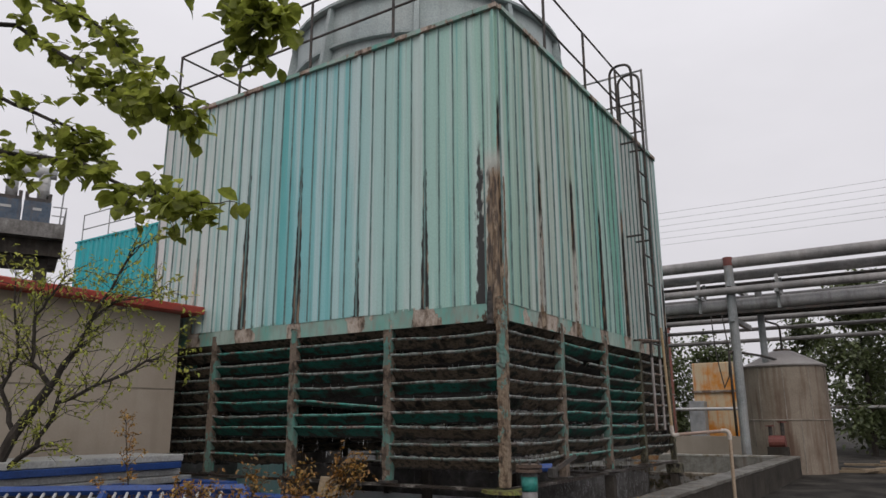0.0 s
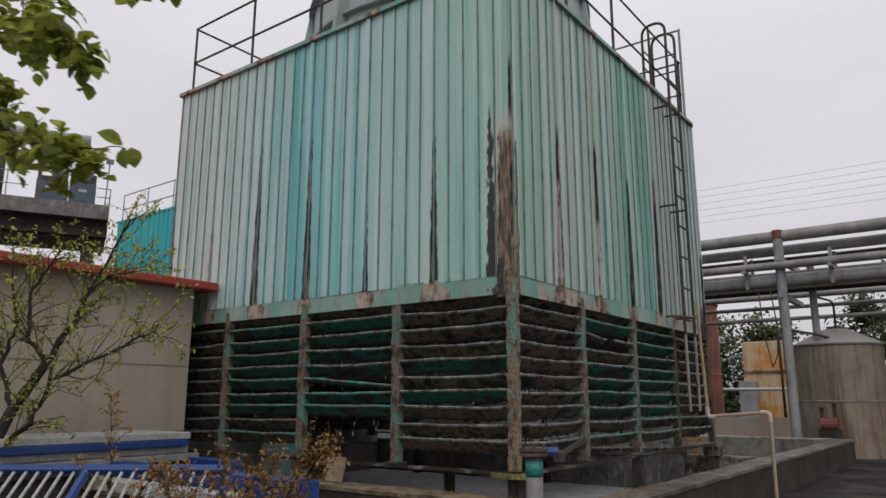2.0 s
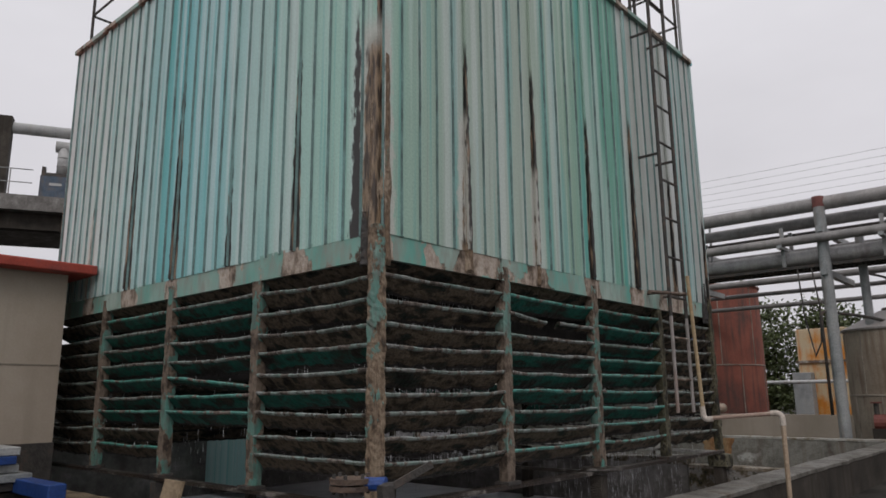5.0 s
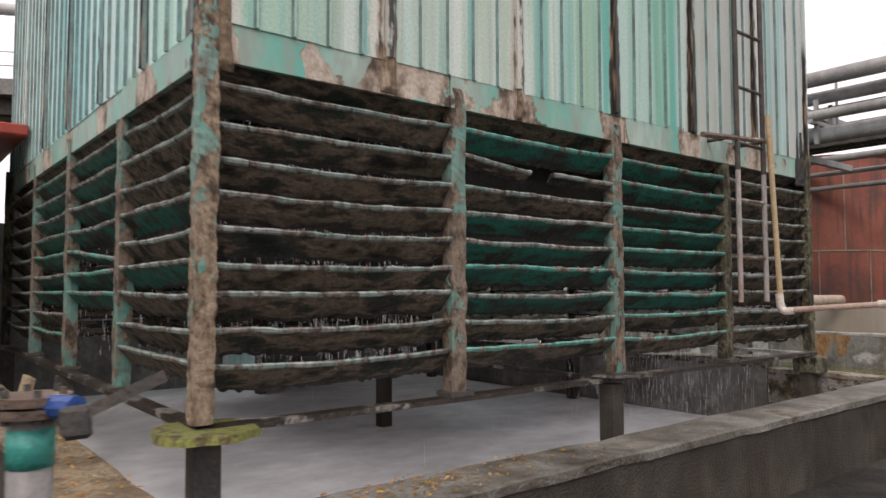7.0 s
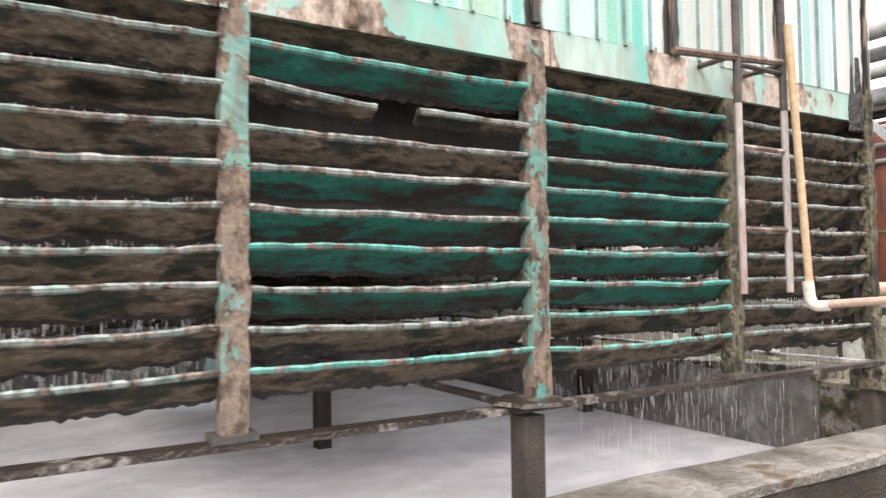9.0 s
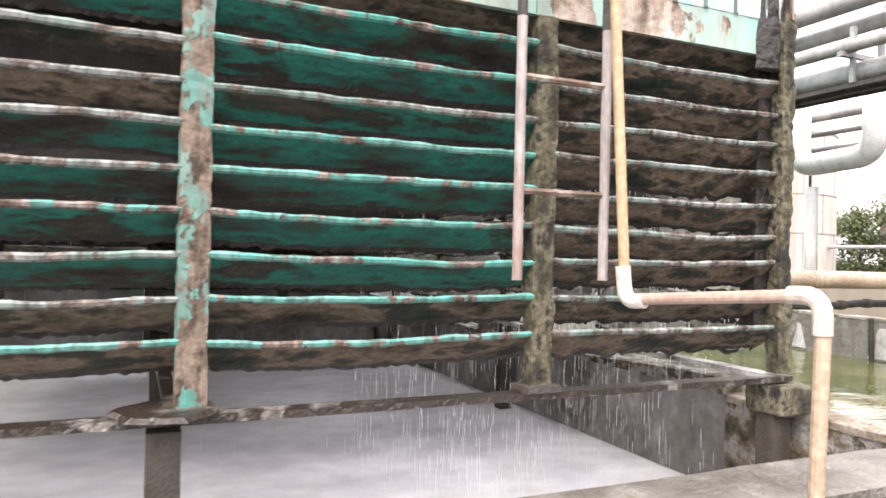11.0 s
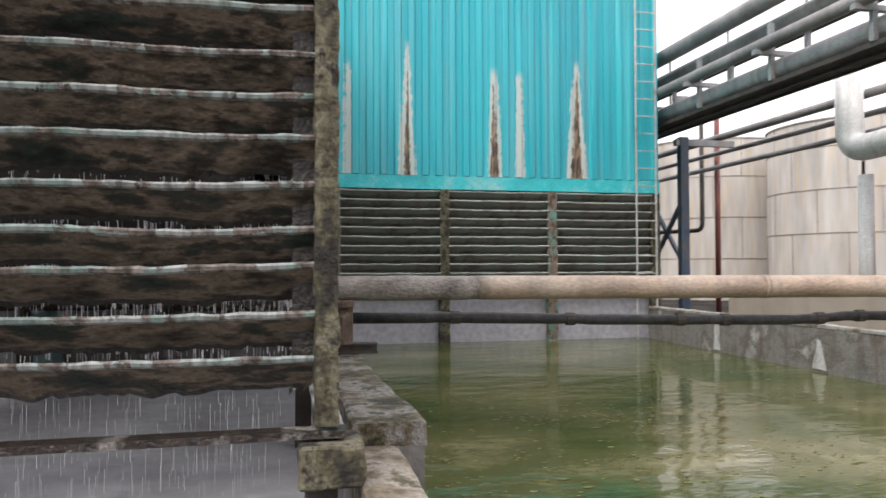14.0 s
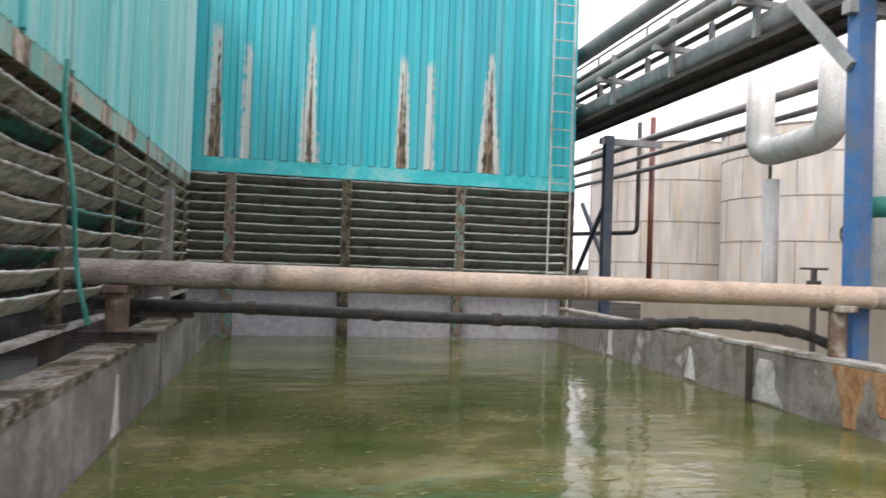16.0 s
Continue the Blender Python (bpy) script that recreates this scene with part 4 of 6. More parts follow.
for u, z1, w in ((1.08, 3.5, 0.15), (2.166, 3.2, 0.06)):
    part("rust_crust", crust_strip(SIDE, u, 2.56, z1, w, 0.02, u), M_CRUST, tower, "thin rust crust along a seam", smooth=True)

# stains and lime runs on the pool walls
FAR_WALL = Face((0, 20.95, 0), (1, 0, 0), (0, -1, 0))
MID_WALL = Face((0, 14.28, 0), (1, 0, 0), (0, 1, 0))
for face, u, z0, z1, w0, w1, m, label in ((FAR_WALL, -6.75, -0.14, 0.46, 0.16, 0.5, M_STAIN, "orange rust stain running down the pool wall"), (FAR_WALL, -6.35, 0.05, 0.46, 0.1, 0.34, M_STAIN, "orange rust stain running down the pool wall"),
                                          (FAR_WALL, -9.55, -0.12, 0.3, 0.3, 0.08, M_LIME, "white lime run on the pool wall"), (FAR_WALL, -12.0, -0.12, 0.44, 0.22, 0.16, M_LIME, "white lime run on the pool wall"),
                                          (FAR_WALL, -8.0, -0.13, 0.36, 0.6, 0.25, M_LIME, "white lime run on the pool wall"), (MID_WALL, -6.9, -0.12, 0.36, 0.34, 0.05, M_LIME, "white lime run on the pool wall"),
                                          (MID_WALL, -4.42, -0.14, 0.5, 0.2, 0.26, M_MOSSY, "black mossy growth on the wall end"), (MID_WALL, -8.9, -0.13, 0.46, 0.05, 0.05, M_MOSSY, "black mossy run on the wall")):
    single("wall_stain", crust_strip(face, u, z0, z1, w0, w1, u, 0.25), m, label, "stain", kind="structure", smooth=True)

# floor bar under the louvres, on piers
for face in (FRONT, SIDE, REAR):
    bm = bmesh.new()
    fbox(bm, face, *((-0.05, W + 0.05) if face is SIDE else (0.075, W - 0.075)), -0.06, 0.045, 0.68, 0.712)
    part("sill_bar", rough_up(bm, 0.006, 9), M_SILLP if face is REAR else M_SILL, tower, "flat rusty steel bar with pale scale")
piers = [(X1, Y0), (X1, Y0 + 3.15), (X1, Y1 - 0.05), (X0 + 3.25, Y0), (X0, Y0), (X0 + 3.25, Y0 + 3.25), (X0 + 3.25, Y1 - 0.05), (X0, Y0 + 3.25), (X0, Y1 - 0.05)]
for x, y in piers:
    bm = boxed(x - 0.065, x + 0.065, y - 0.065, y + 0.065, -1.2, 0.665)
    part("pier", rough_up(bm, 0.012, 3), M_DARK if y < 8 else M_CONC, tower)
    if (x, y) not in ((X1, Y0), (X1, Y0 + 3.15)):
        continue
    bm = bmesh.new()
    bmesh.ops.create_cone(bm, cap_ends=True, segments=20, radius1=0.27 if y < 8 else 0.2, radius2=0.25 if y < 8 else 0.18, depth=0.035 if y < 8 else 0.02, matrix=Matrix.Translation((x, y, 0.69 if y < 8 else 0.735)))
    for v in bm.verts:
        v.co.x += 0.05 * noise.noise(v.co * 7)
        v.co.y += 0.05 * noise.noise(v.co * 7 + Vector((9, 0, 0)))
    part("pier_plate", bm, M_MOSS if y < 8 else M_SILL, tower, "round plate grown over with yellow moss" if y < 8 else "rusty round plate")
for y in (Y0 + 3.2,):
    part("cross_tie", rough_up(boxed(X0 + 0.1, X1 - 0.13, y - 0.035, y + 0.035, 0.666, 0.70), 0.006, 9), M_SILL, tower, "rusty steel tie between the piers")
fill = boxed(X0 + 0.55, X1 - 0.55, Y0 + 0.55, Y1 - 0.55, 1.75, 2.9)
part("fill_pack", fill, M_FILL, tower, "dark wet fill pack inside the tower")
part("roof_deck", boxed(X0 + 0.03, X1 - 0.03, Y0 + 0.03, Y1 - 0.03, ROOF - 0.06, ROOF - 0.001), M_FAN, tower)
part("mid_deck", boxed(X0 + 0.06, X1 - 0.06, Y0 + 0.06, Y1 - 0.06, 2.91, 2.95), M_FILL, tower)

# fan stack
FX, FY = (X0 + X1) / 2, (Y0 + Y1) / 2
stack = part("fan_shroud", lathe(bmesh.new(), FX, FY, [(2.66, ROOF), (2.54, ROOF + 0.4), (2.46, ROOF + 0.9), (2.46, ROOF + 1.65), (2.4, ROOF + 1.65), (2.4, ROOF + 0.05)], 72), M_FAN, tower, "grey flared fan stack", smooth=True)
for z in (ROOF + 0.85, ROOF + 1.62):
    part("stack_band", lathe(bmesh.new(), FX, FY, [(2.455, z), (2.56, z), (2.56, z + 0.05), (2.455, z + 0.05)], 72), M_FAN, stack, smooth=False)
for k in range(10):
    a = 2 * math.pi * (k + 0.35) / 10
    c, s = math.cos(a), math.sin(a)
    bm = bmesh.new()
    for z, r in ((ROOF + 0.02, 2.78), (ROOF + 0.4, 2.64), (ROOF + 1.62, 2.54)):
        for w in (-0.04, 0.04):
            for rr in (r, 2.4):
                bm.verts.new((FX + c * rr - s * w, FY + s * rr + c * w, z))
    bmesh.ops.convex_hull(bm, input=bm.verts)
    part("stack_rib", bm, M_FAN, stack)

# guard rail on the roof
rail = thing("roof_guard_rail", "thin dark steel guard rail round the tower roof", "railing", at=(FX, FY, ROOF))
for face in (FRONT, SIDE, REAR, BACK):
    for k in range(4):
        u = 0.1 + (W - 0.2) * k / 4
        part("rail_post", tubed([face.at(u, -0.08, ROOF), face.at(u, -0.08, ROOF + 1.3)], 0.022, 6), M_DARK, rail)
    for z in (0.65, 1.3):
        part("rail_bar", tubed([face.at(0.08, -0.08, ROOF + z), face.at(W - 0.08, -0.08, ROOF + z)], 0.018, 6), M_DARK, rail)
part("rail_post", tubed([(X1 - 0.05, Y1 - 0.05, ROOF), (X1 - 0.05, Y1 - 0.05, ROOF + 2.02)], 0.024, 6), M_STEEL, rail, "tall grey post at the roof corner")
part("rail_bar", tubed([(X1 - 0.05, Y1 - 0.05, ROOF + 2.0), (X1 - 2.6, Y1 - 0.05, ROOF + 2.0)], 0.02, 6), M_STEEL, rail)
part("rail_post", tubed([(X1 - 2.6, Y1 - 0.05, ROOF), (X1 - 2.6, Y1 - 0.05, ROOF + 2.02)], 0.024, 6), M_STEEL, rail)

# access ladder with hoops
ladder = thing("tower_ladder", "tall thin steel ladder fixed to the cooling tower side", "ladder", at=(X1 + 0.3, 12.08, 1.27))
LY0, LY1, LX = 11.86, 12.31, X1 + 0.30
for y in (LY0, LY1):
    part("stile", tubed([(LX, y, 1.27), (LX, y, 2.42)], 0.023, 8), M_STILE, ladder, "pale weathered lower stile")
    part("stile", tubed(bend([(LX, y, 2.42), (LX, y, 7.72), (LX - 0.4, y, 7.72), (LX - 0.4, y, ROOF + 0.02)], 0.195, 7), 0.024, 8), M_DARK, ladder)
z = 1.66
while z < 6.9:
    part("rung", tubed([(LX, LY0, z), (LX, LY1, z)], 0.016, 6), M_RUSTBAR if z < 2.6 else M_DARK, ladder)
    z += 0.5
for zz in (2.72, 4.5, 6.2):
    for y in (LY0, LY1):
        part("bracket", tubed([(LX, y, zz), (X1 + 0.02, y, zz)], 0.018, 6), M_DARK, ladder)
part("bracket", tubed([(LX, LY0 - 0.55, 2.66), (LX, LY1 + 0.1, 2.74)], 0.024, 6), M_RUSTBAR, ladder)
for zz in (6.98, 7.3):
    part("brace_bar", tubed([(LX, LY1, zz), (LX - 0.4, LY1, zz)], 0.014, 6), M_DARK, ladder)
    part("brace_bar", tubed([(LX - 0.4, LY0, zz), (LX - 0.4, LY1, zz)], 0.014, 6), M_DARK, ladder)

# plastic drain pipe along the ladder and over the wall
drain = thing("drain_pipe", "tan plastic drain pipe with white elbows, bent over the basin wall", "pipe", at=(-2.5, 12.55, 0.1))
part("riser", tubed([(LX + 0.07, 12.27, 2.95), (LX + 0.10, 12.36, 1.25)], 0.024, 12), M_PVCY, drain, "yellowed upright pipe")
part("crosspiece", tubed([(LX + 0.10, 12.37, 1.19), (-2.52, 12.55, 1.26)], 0.025, 12), M_PVCP, drain)
part("downpipe", tubed([(-2.5, 12.56, 1.2), (-2.5, 12.52, 0.0)], 0.028, 12), M_PVC, drain)
part("elbow", tubed(bend([(LX + 0.09, 12.355, 1.34), (LX + 0.10, 12.365, 1.18), (LX + 0.2, 12.39, 1.19)], 0.06), 0.034, 12), M_PVCW, drain, "white plastic elbow")
part("elbow", tubed(bend([(-2.62, 12.53, 1.255), (-2.5, 12.555, 1.262), (-2.5, 12.555, 1.12)], 0.08), 0.034, 12), M_PVCW, drain, "white plastic elbow")

# lower cell that joins the two towers
annex = thing("tower_annex", "pale teal corrugated cell joining the two cooling towers", "cooling tower", at=(-12.2, 12.2, 0))
AX = Face((X0, Y1, 0), (-1, 0, 0), (0, 1, 0))
AW = 3.9
for i in range(4):
    bm = corrugated(AX, AW * i / 4, AW * (i + 1) / 4, GZ1 - 0.035, ROOF, 0.2167, 0.012, 0.03)
    for v in bm.verts:
        v.co += AX.n * 0.018
    part("cladding_panel", bm, [M_CLAD_BACK, M_CLAD_BACK], annex)
part("fascia", fbox(bmesh.new(), AX, 0.02, AW, -0.05, 0.016, GZ0, GZ1 - 0.005), M_GIRT, annex)
for k, u in enumerate((1.62, 3.25)):
    part("post", post_mesh(AX, u, 0.73, GZ0 + 0.1, 0.125, 0.1, 0.06, 60 + k), M_MOSSY, annex)
for bay, (a, b) in enumerate(((0.06, 1.62), (1.62, 3.25), (3.25, AW))):
    for k, z in enumerate(LOUVRE_Z):
        mats = [M_LIP3, M_BLADE3, M_SLUDGE]
        part("louvre", louvre(AX, a + 0.05, b - 0.05, z, mats, 0.008, 0.0, 0.17, 0.145, ragged=0.01, seed=k + bay * 13.0), mats, annex)
part("roof_deck", boxed(-14.1, X0 - 0.02, 10.6, Y1 - 0.03, ROOF - 0.06, ROOF - 0.001), M_FAN, annex)
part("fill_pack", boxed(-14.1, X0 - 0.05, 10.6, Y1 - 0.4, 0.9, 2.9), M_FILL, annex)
part("sill_bar", fbox(bmesh.new(), AX, 0.06, AW, -0.07, 0.05, 0.672, 0.712), M_SILLP, annex)
part("back_sheet", boxed(-14.15, X0 - 0.03, 10.5, 10.59, 0.0, ROOF), M_CLAD_BACK, annex)
part("pier", boxed(-14.1, -13.9, Y1 - 0.2, Y1, -1.2, 0.67), M_CONC, annex)

# second tower
A0, A1, B0, B1 = -24.0, -14.4, 13.6, 21.2
tower2 = thing("cooling_tower", "bright turquoise corrugated cooling tower with tapering rust stains", "cooling tower", at=((A0 + A1) / 2, (B0 + B1) / 2, 0.0))
R2, G20, G21 = 7.58, 2.86, 3.16
E2 = Face((A1, B0, 0), (0, 1, 0), (1, 0, 0))
S2 = Face((A0, B0, 0), (1, 0, 0), (0, -1, 0))
N2 = Face((A1, B1, 0), (-1, 0, 0), (0, 1, 0))
for face, width, n in ((E2, B1 - B0, 7), (S2, A1 - A0, 9), (N2, A1 - A0, 9)):
    for i in range(n):
        part("cladding_panel", corrugated(face, width * i / n, width * (i + 1) / n, G21 - 0.03, R2, 0.272, 0.1, 0.045, True), M_CLAD2, tower2)
    bm = fbox(bmesh.new(), face, 0.0, width, -0.05, 0.03, G20, G21 - 0.035)
    part("fascia", bm, M_GIRT2, tower2)
    part("top_trim", fbox(bmesh.new(), face, -0.02, width + 0.02, 0.0, 0.06, R2 + 0.002, R2 + 0.06), M_GIRT2, tower2)
    us = [0.07, 0.9, 3.02, 5.25, width - 0.07] if face is E2 else [0.07 + (width - 0.14) * k / 4 for k in range(5)]
    for k, u in enumerate(us):
        part("post", post_mesh(face, u, WATER - 0.3 if face is E2 else 0.0, G20 + (0.16 if 0 < k < 4 else 0), 0.2, 0.16, 0.07, k + 40), M_POST if k % 2 else M_MOSSY, tower2)
    for bay in range(4):
        for k in range(12):
            z = 2.82 - k * 0.178
            rng = random.Random(900 + bay * 20 + k)
            mats = [M_LIP2, M_BLADE2, M_BLADE2]
            part("louvre", louvre(face, us[bay] + 0.08, us[bay + 1] - 0.08, z, mats, rng.uniform(0, 0.012), rng.uniform(-0.006, 0.006), depth=0.17, drop=0.15, seed=k + bay * 9.0, ragged=0.006), mats, tower2)
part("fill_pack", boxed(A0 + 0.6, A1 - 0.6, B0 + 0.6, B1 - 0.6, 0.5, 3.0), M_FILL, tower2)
part("roof_deck", boxed(A0 + 0.03, A1 - 0.03, B0 + 0.03, B1 - 0.03, R2 - 0.06, R2 - 0.001), M_FAN, tower2)
part("plinth", boxed(A0, A1 - 0.22, B0 + 0.1, B1 - 0.1, -1.2, 0.72), M_PLINTH, tower2, "pale wet concrete plinth")
rail2 = thing("roof_guard_rail", "thin grey steel guard rail on the turquoise tower roof", "railing", at=((A0 + A1) / 2, B0, R2))
for face, width in ((E2, B1 - B0), (S2, A1 - A0)):
    n = 6
    for k in range(n + 1):
        u = 0.1 + (width - 0.2) * k / n
        part("rail_post", tubed([face.at(u, -0.1, R2), face.at(u, -0.1, R2 + 1.05)], 0.022, 6), M_STEEL, rail2)
    for z in (0.52, 1.05):
        part("rail_bar", tubed([face.at(0.1, -0.1, R2 + z), face.at(width - 0.1, -0.1, R2 + z)], 0.02, 6), M_STEEL, rail2)
lad2 = thing("tower_ladder", "thin steel ladder on the turquoise tower, painted to match", "ladder", at=(A1 + 0.15, 20.75, 0.0))
for y in (20.62, 21.06):
    part("stile", tubed([(A1 + 0.16, y, -0.4), (A1 + 0.16, y, R2 + 0.8)], 0.022, 6), M_GALV, lad2)
for k in range(20):
    part("rung", tubed([(A1 + 0.16, 20.62, 1.2 + k * 0.36), (A1 + 0.16, 21.06, 1.2 + k * 0.36)], 0.014, 6), M_GALV, lad2)


# ---- pool pipes ----
PX = -7.6


def on_pipe(y):
    """The pipe's axis, which runs a little askew."""
    return Vector((-7.55 + (y - 14.2) * 0.075, y, 1.16 - (y - 14.2) * 0.004))


big = thing("pool_pipe", "long tan pipe with worn lagging, lying across the pool", "pipe", at=(PX, 17.5, 1.0))
for a, b in [(11.2, 15.4), (15.4, 18.36), (18.36, 22.4)]:
    n = 24
    bm = tubed([on_pipe(a + (b - a) * i / n) for i in range(n + 1)], 0.115, 20)
    rough_up(bm, 0.016 if a < 14 else 0.004, 7)
    part("pipe_length", bm, M_OLDLAG if a < 14 else M_PIPE, big, smooth=True)
for y in (18.36, 21.4):
    part("pipe_band", tubed([on_pipe(y - 0.025), on_pipe(y + 0.025)], 0.119, 20), M_PIPE, big, smooth=True)
for y, h in ((14.12, 0.64), (21.05, 0.52)):
    p = on_pipe(y)
    part("support", tubed([(p.x, y, h), (p.x, y, 1.05)], 0.10 if y < 20 else 0.09, 12), M_RUSTBAR, big)
    part("saddle", boxed(p.x - 0.16, p.x + 0.16, y - 0.1, y + 0.1, 0.98, 1.05, 0.01), M_RUSTBAR, big)
def i_beam(y, x):
    bm = bmesh.new()
    box(bm, x - 0.35, x + 0.35, y - 0.07, y + 0.07, TOP + 0.022, TOP + 0.034)
    box(bm, x - 0.35, x + 0.35, y - 0.07, y + 0.07, TOP + 0.105, TOP + 0.12)
    box(bm, x - 0.35, x + 0.35, y - 0.01, y + 0.01, TOP + 0.035, TOP + 0.104)
    bmesh.ops.rotate(bm, cent=(x, y, 0), matrix=Matrix.Rotation(radians(90), 3, "Z"), verts=bm.verts)
    return bm
for x in (-7.6, -10.2):
    single("steel_channel", i_beam(14.1, x), M_DARK, "short rusty steel beam lying on the concrete wall", "steel beam", group="beams on the wall")
hp = [on_pipe(y) + Vector((-0.25, 0, dz)) for y, dz in ((13.9, -0.30), (15.2, -0.30), (16.5, -0.33), (17.8, -0.35), (19.0, -0.36), (19.6, -0.32), (20.3, -0.33), (20.9, -0.40), (21.3, -0.58))]
hose = thing("hose", "black wrapped hose slung under the tan pipe", "hose", at=(-7.6, 17.5, 0.7))
hp = bend(hp, 0.25, 4)
part("hose_body", rough_up(tubed(hp, 0.055, 10), 0.014, 6), M_HOSE, hose, smooth=True)
for k in range(3, len(hp) - 3, 4):
    part("tape", tubed([hp[k], hp[k] + (hp[k + 1] - hp[k]).normalized() * 0.09], 0.067, 10), M_DARK, hose)
for a, m, lab in (((-3.88, -3.62, 13.66, 13.915, 0.5, 0.669), M_MOSSY, "mossy concrete cap under the tower corner"),):
    bm = boxed(*a, 0.012)
    bmesh.ops.subdivide_edges(bm, edges=[e for e in bm.edges if e.calc_length() > 0.1], cuts=3, use_grid_fill=True)
    single("concrete_block", rough_up(bm, 0.012, 12), m, lab, "block")
bm = boxed(-6.03, -5.73, 6.78, 6.82, TOP + 0.006, 0.80, 0.006)
bmesh.ops.rotate(bm, cent=(-5.88, 6.8, TOP), matrix=Matrix.Rotation(radians(-14), 3, "X"), verts=bm.verts)
single("board", bm, M_BOARD, "tan weathered board standing on the basin wall", "board")
stick = tubed([(-8.2, 20.88, 0.5), (-8.15, 20.85, -0.4)], 0.04, 8)
single("drain_stub", stick, M_CONC, "grey stub pipe leaning into the pool", "pipe")

# hanging pieces on the pool side of the tower
strap = thing("hanging_strap", "teal strap and wires hanging down the louvres", "strap", at=(-6.6, Y1 + 0.2, 0.8))
pts = [Vector((-6.55 - 0.4 * (i / 14) ** 2 + 0.03 * math.sin(i * 1.1), Y1 + 0.10 + 0.12 * i / 14 + 0.02 * math.cos(i * 0.9), 2.75 - 2.0 * i / 14)) for i in range(15)]
bm = tube(bmesh.new(), pts, 0.018, 6)
part("strap_band", bm, M_TEALP, strap)
part("wire", tubed([(-5.3, Y1 + 0.1, 2.6), (-5.3, Y1 + 0.12, 0.75)], 0.009, 6), M_DARK, strap)

# valve pipe by the walkway
valve = thing("valve_pipe", "grey standpipe with teal band, rusty butterfly valve and lever", "valve", at=(-3.05, 6.44, 0))
part("standpipe", tubed([(-3.05, 6.44, 0), (-3.05, 6.44, 0.96)], 0.072, 18), M_PIPEG, valve, smooth=True)
part("band", tubed([(-3.05, 6.44, 0.79), (-3.05, 6.44, 0.92)], 0.076, 18), M_TEALP, valve, "teal painted band", smooth=True)
for z in (0.96, 1.0):
    part("flange", tubed([(-3.05, 6.44, z), (-3.05, 6.44, z + 0.03)], 0.125, 18), M_RUSTBAR, valve)
for k in range(6):
    a = k * math.pi / 3
    part("bolt", tubed([(-3.05 + 0.1 * math.cos(a), 6.44 + 0.1 * math.sin(a), 0.94), (-3.05 + 0.1 * math.cos(a), 6.44 + 0.1 * math.sin(a), 1.055)], 0.012, 6), M_DARK, valve)
part("valve_body", tubed([(-2.97, 6.48, 0.995), (-2.86, 6.54, 1.0)], 0.04, 10), M_BLUE, valve, "blue valve neck")
lev = beam(bmesh.new(), (-2.86, 6.52, 0.96), (-2.72, 6.78, 1.10), 0.02, 0.04)
part("lever", lev, M_DARK, valve, "rusty lever handle")
part("lever_plate", rough_up(boxed(-2.9, -2.82, 6.49, 6.58, 0.90, 1.01, 0.015), 0.012, 15), M_DARK, valve)

# handwheel valve and stub beyond the pool wall
wheel = thing("handwheel_valve", "small black handwheel valve behind the tan pipe", "valve", at=(-8.05, 21.6, 0))
part("stem", tubed([(-8.05, 21.6, 0), (-8.05, 21.6, 1.42)], 0.035, 8), M_DARK, wheel)
part("wheel", tubed([(-8.05 + 0.14 * math.cos(a), 21.6 + 0.14 * math.sin(a), 1.42) for a in [2 * math.pi * i / 16 for i in range(17)]], 0.014, 6), M_DARK, wheel)
part("spoke", beam(bmesh.new(), (-8.19, 21.6, 1.42), (-7.91, 21.6, 1.42), 0.02, 0.015), M_DARK, wheel)
part("bonnet", tubed([(-8.05, 21.6, 1.12), (-8.05, 21.6, 1.28)], 0.08, 12), M_DARK, wheel)

# ---- pipe rack beyond the pool ----
RY0, RY1 = 21.4, 23.6


def rack_column(x, m, top, pair, label, brace, RY0=21.4):
    fr = thing("pipe_rack", label, "pipe rack", group="bays of the pipe rack", at=(x, (RY0 + RY1) / 2, 0))
    for dx, y in (((0, RY0), (0.6, RY0 + 0.75)) if pair else ((0, RY0),)):
        part("column", tubed([(x + dx, y, 0), (x + dx, y, top - dx * 1.4)], 0.125 - dx * 0.05, 14) if pair else boxed(x - 0.085, x + 0.085, y - 0.1, y + 0.1, 0, top), m, fr)
    for z in (4.2, 5.2):
        part("cross_beam", boxed(x - 0.06, x + 0.06, RY0 - 0.2, RY1 + 0.2, z - 0.09, z + 0.05), M_STEEL, fr)
    if brace:
        part("brace", beam(bmesh.new(), (x, RY0 - 0.11, 3.55), (x - 0.95, RY0 - 0.11, 4.6), 0.1, 0.12), M_STEEL, fr)
    return fr


rack_column(-3.92, M_STEEL, 5.95, True, "tall grey tubular pipe rack bay with rusty head", False)
rack_column(0.6, M_STEEL, 5.95, True, "tall grey tubular pipe rack bay", False)
rack_column(-7.2, M_BLUEP, 5.1, False, "blue painted steel pipe rack post with braces", True)
far_bay = rack_column(-15.6, M_SLATE, 4.3, False, "dark blue pipe rack post with crossed braces", False, 22.5)
part("cross_brace", beam(bmesh.new(), (-15.6, 22.5, 2.9), (-17.2, 22.5, 1.2), 0.08, 0.08), M_SLATE, far_bay)
part("cross_brace", beam(bmesh.new(), (-15.6, 22.6, 1.2), (-17.2, 22.6, 2.9), 0.08, 0.08), M_SLATE, far_bay)
part("rusty_head", tubed([(-3.92, RY0, 5.72), (-3.92, RY0, 5.97)], 0.132, 14), M_REDPOLE, bpy.data.objects["pipe_rack"], "rust-red pipe head")


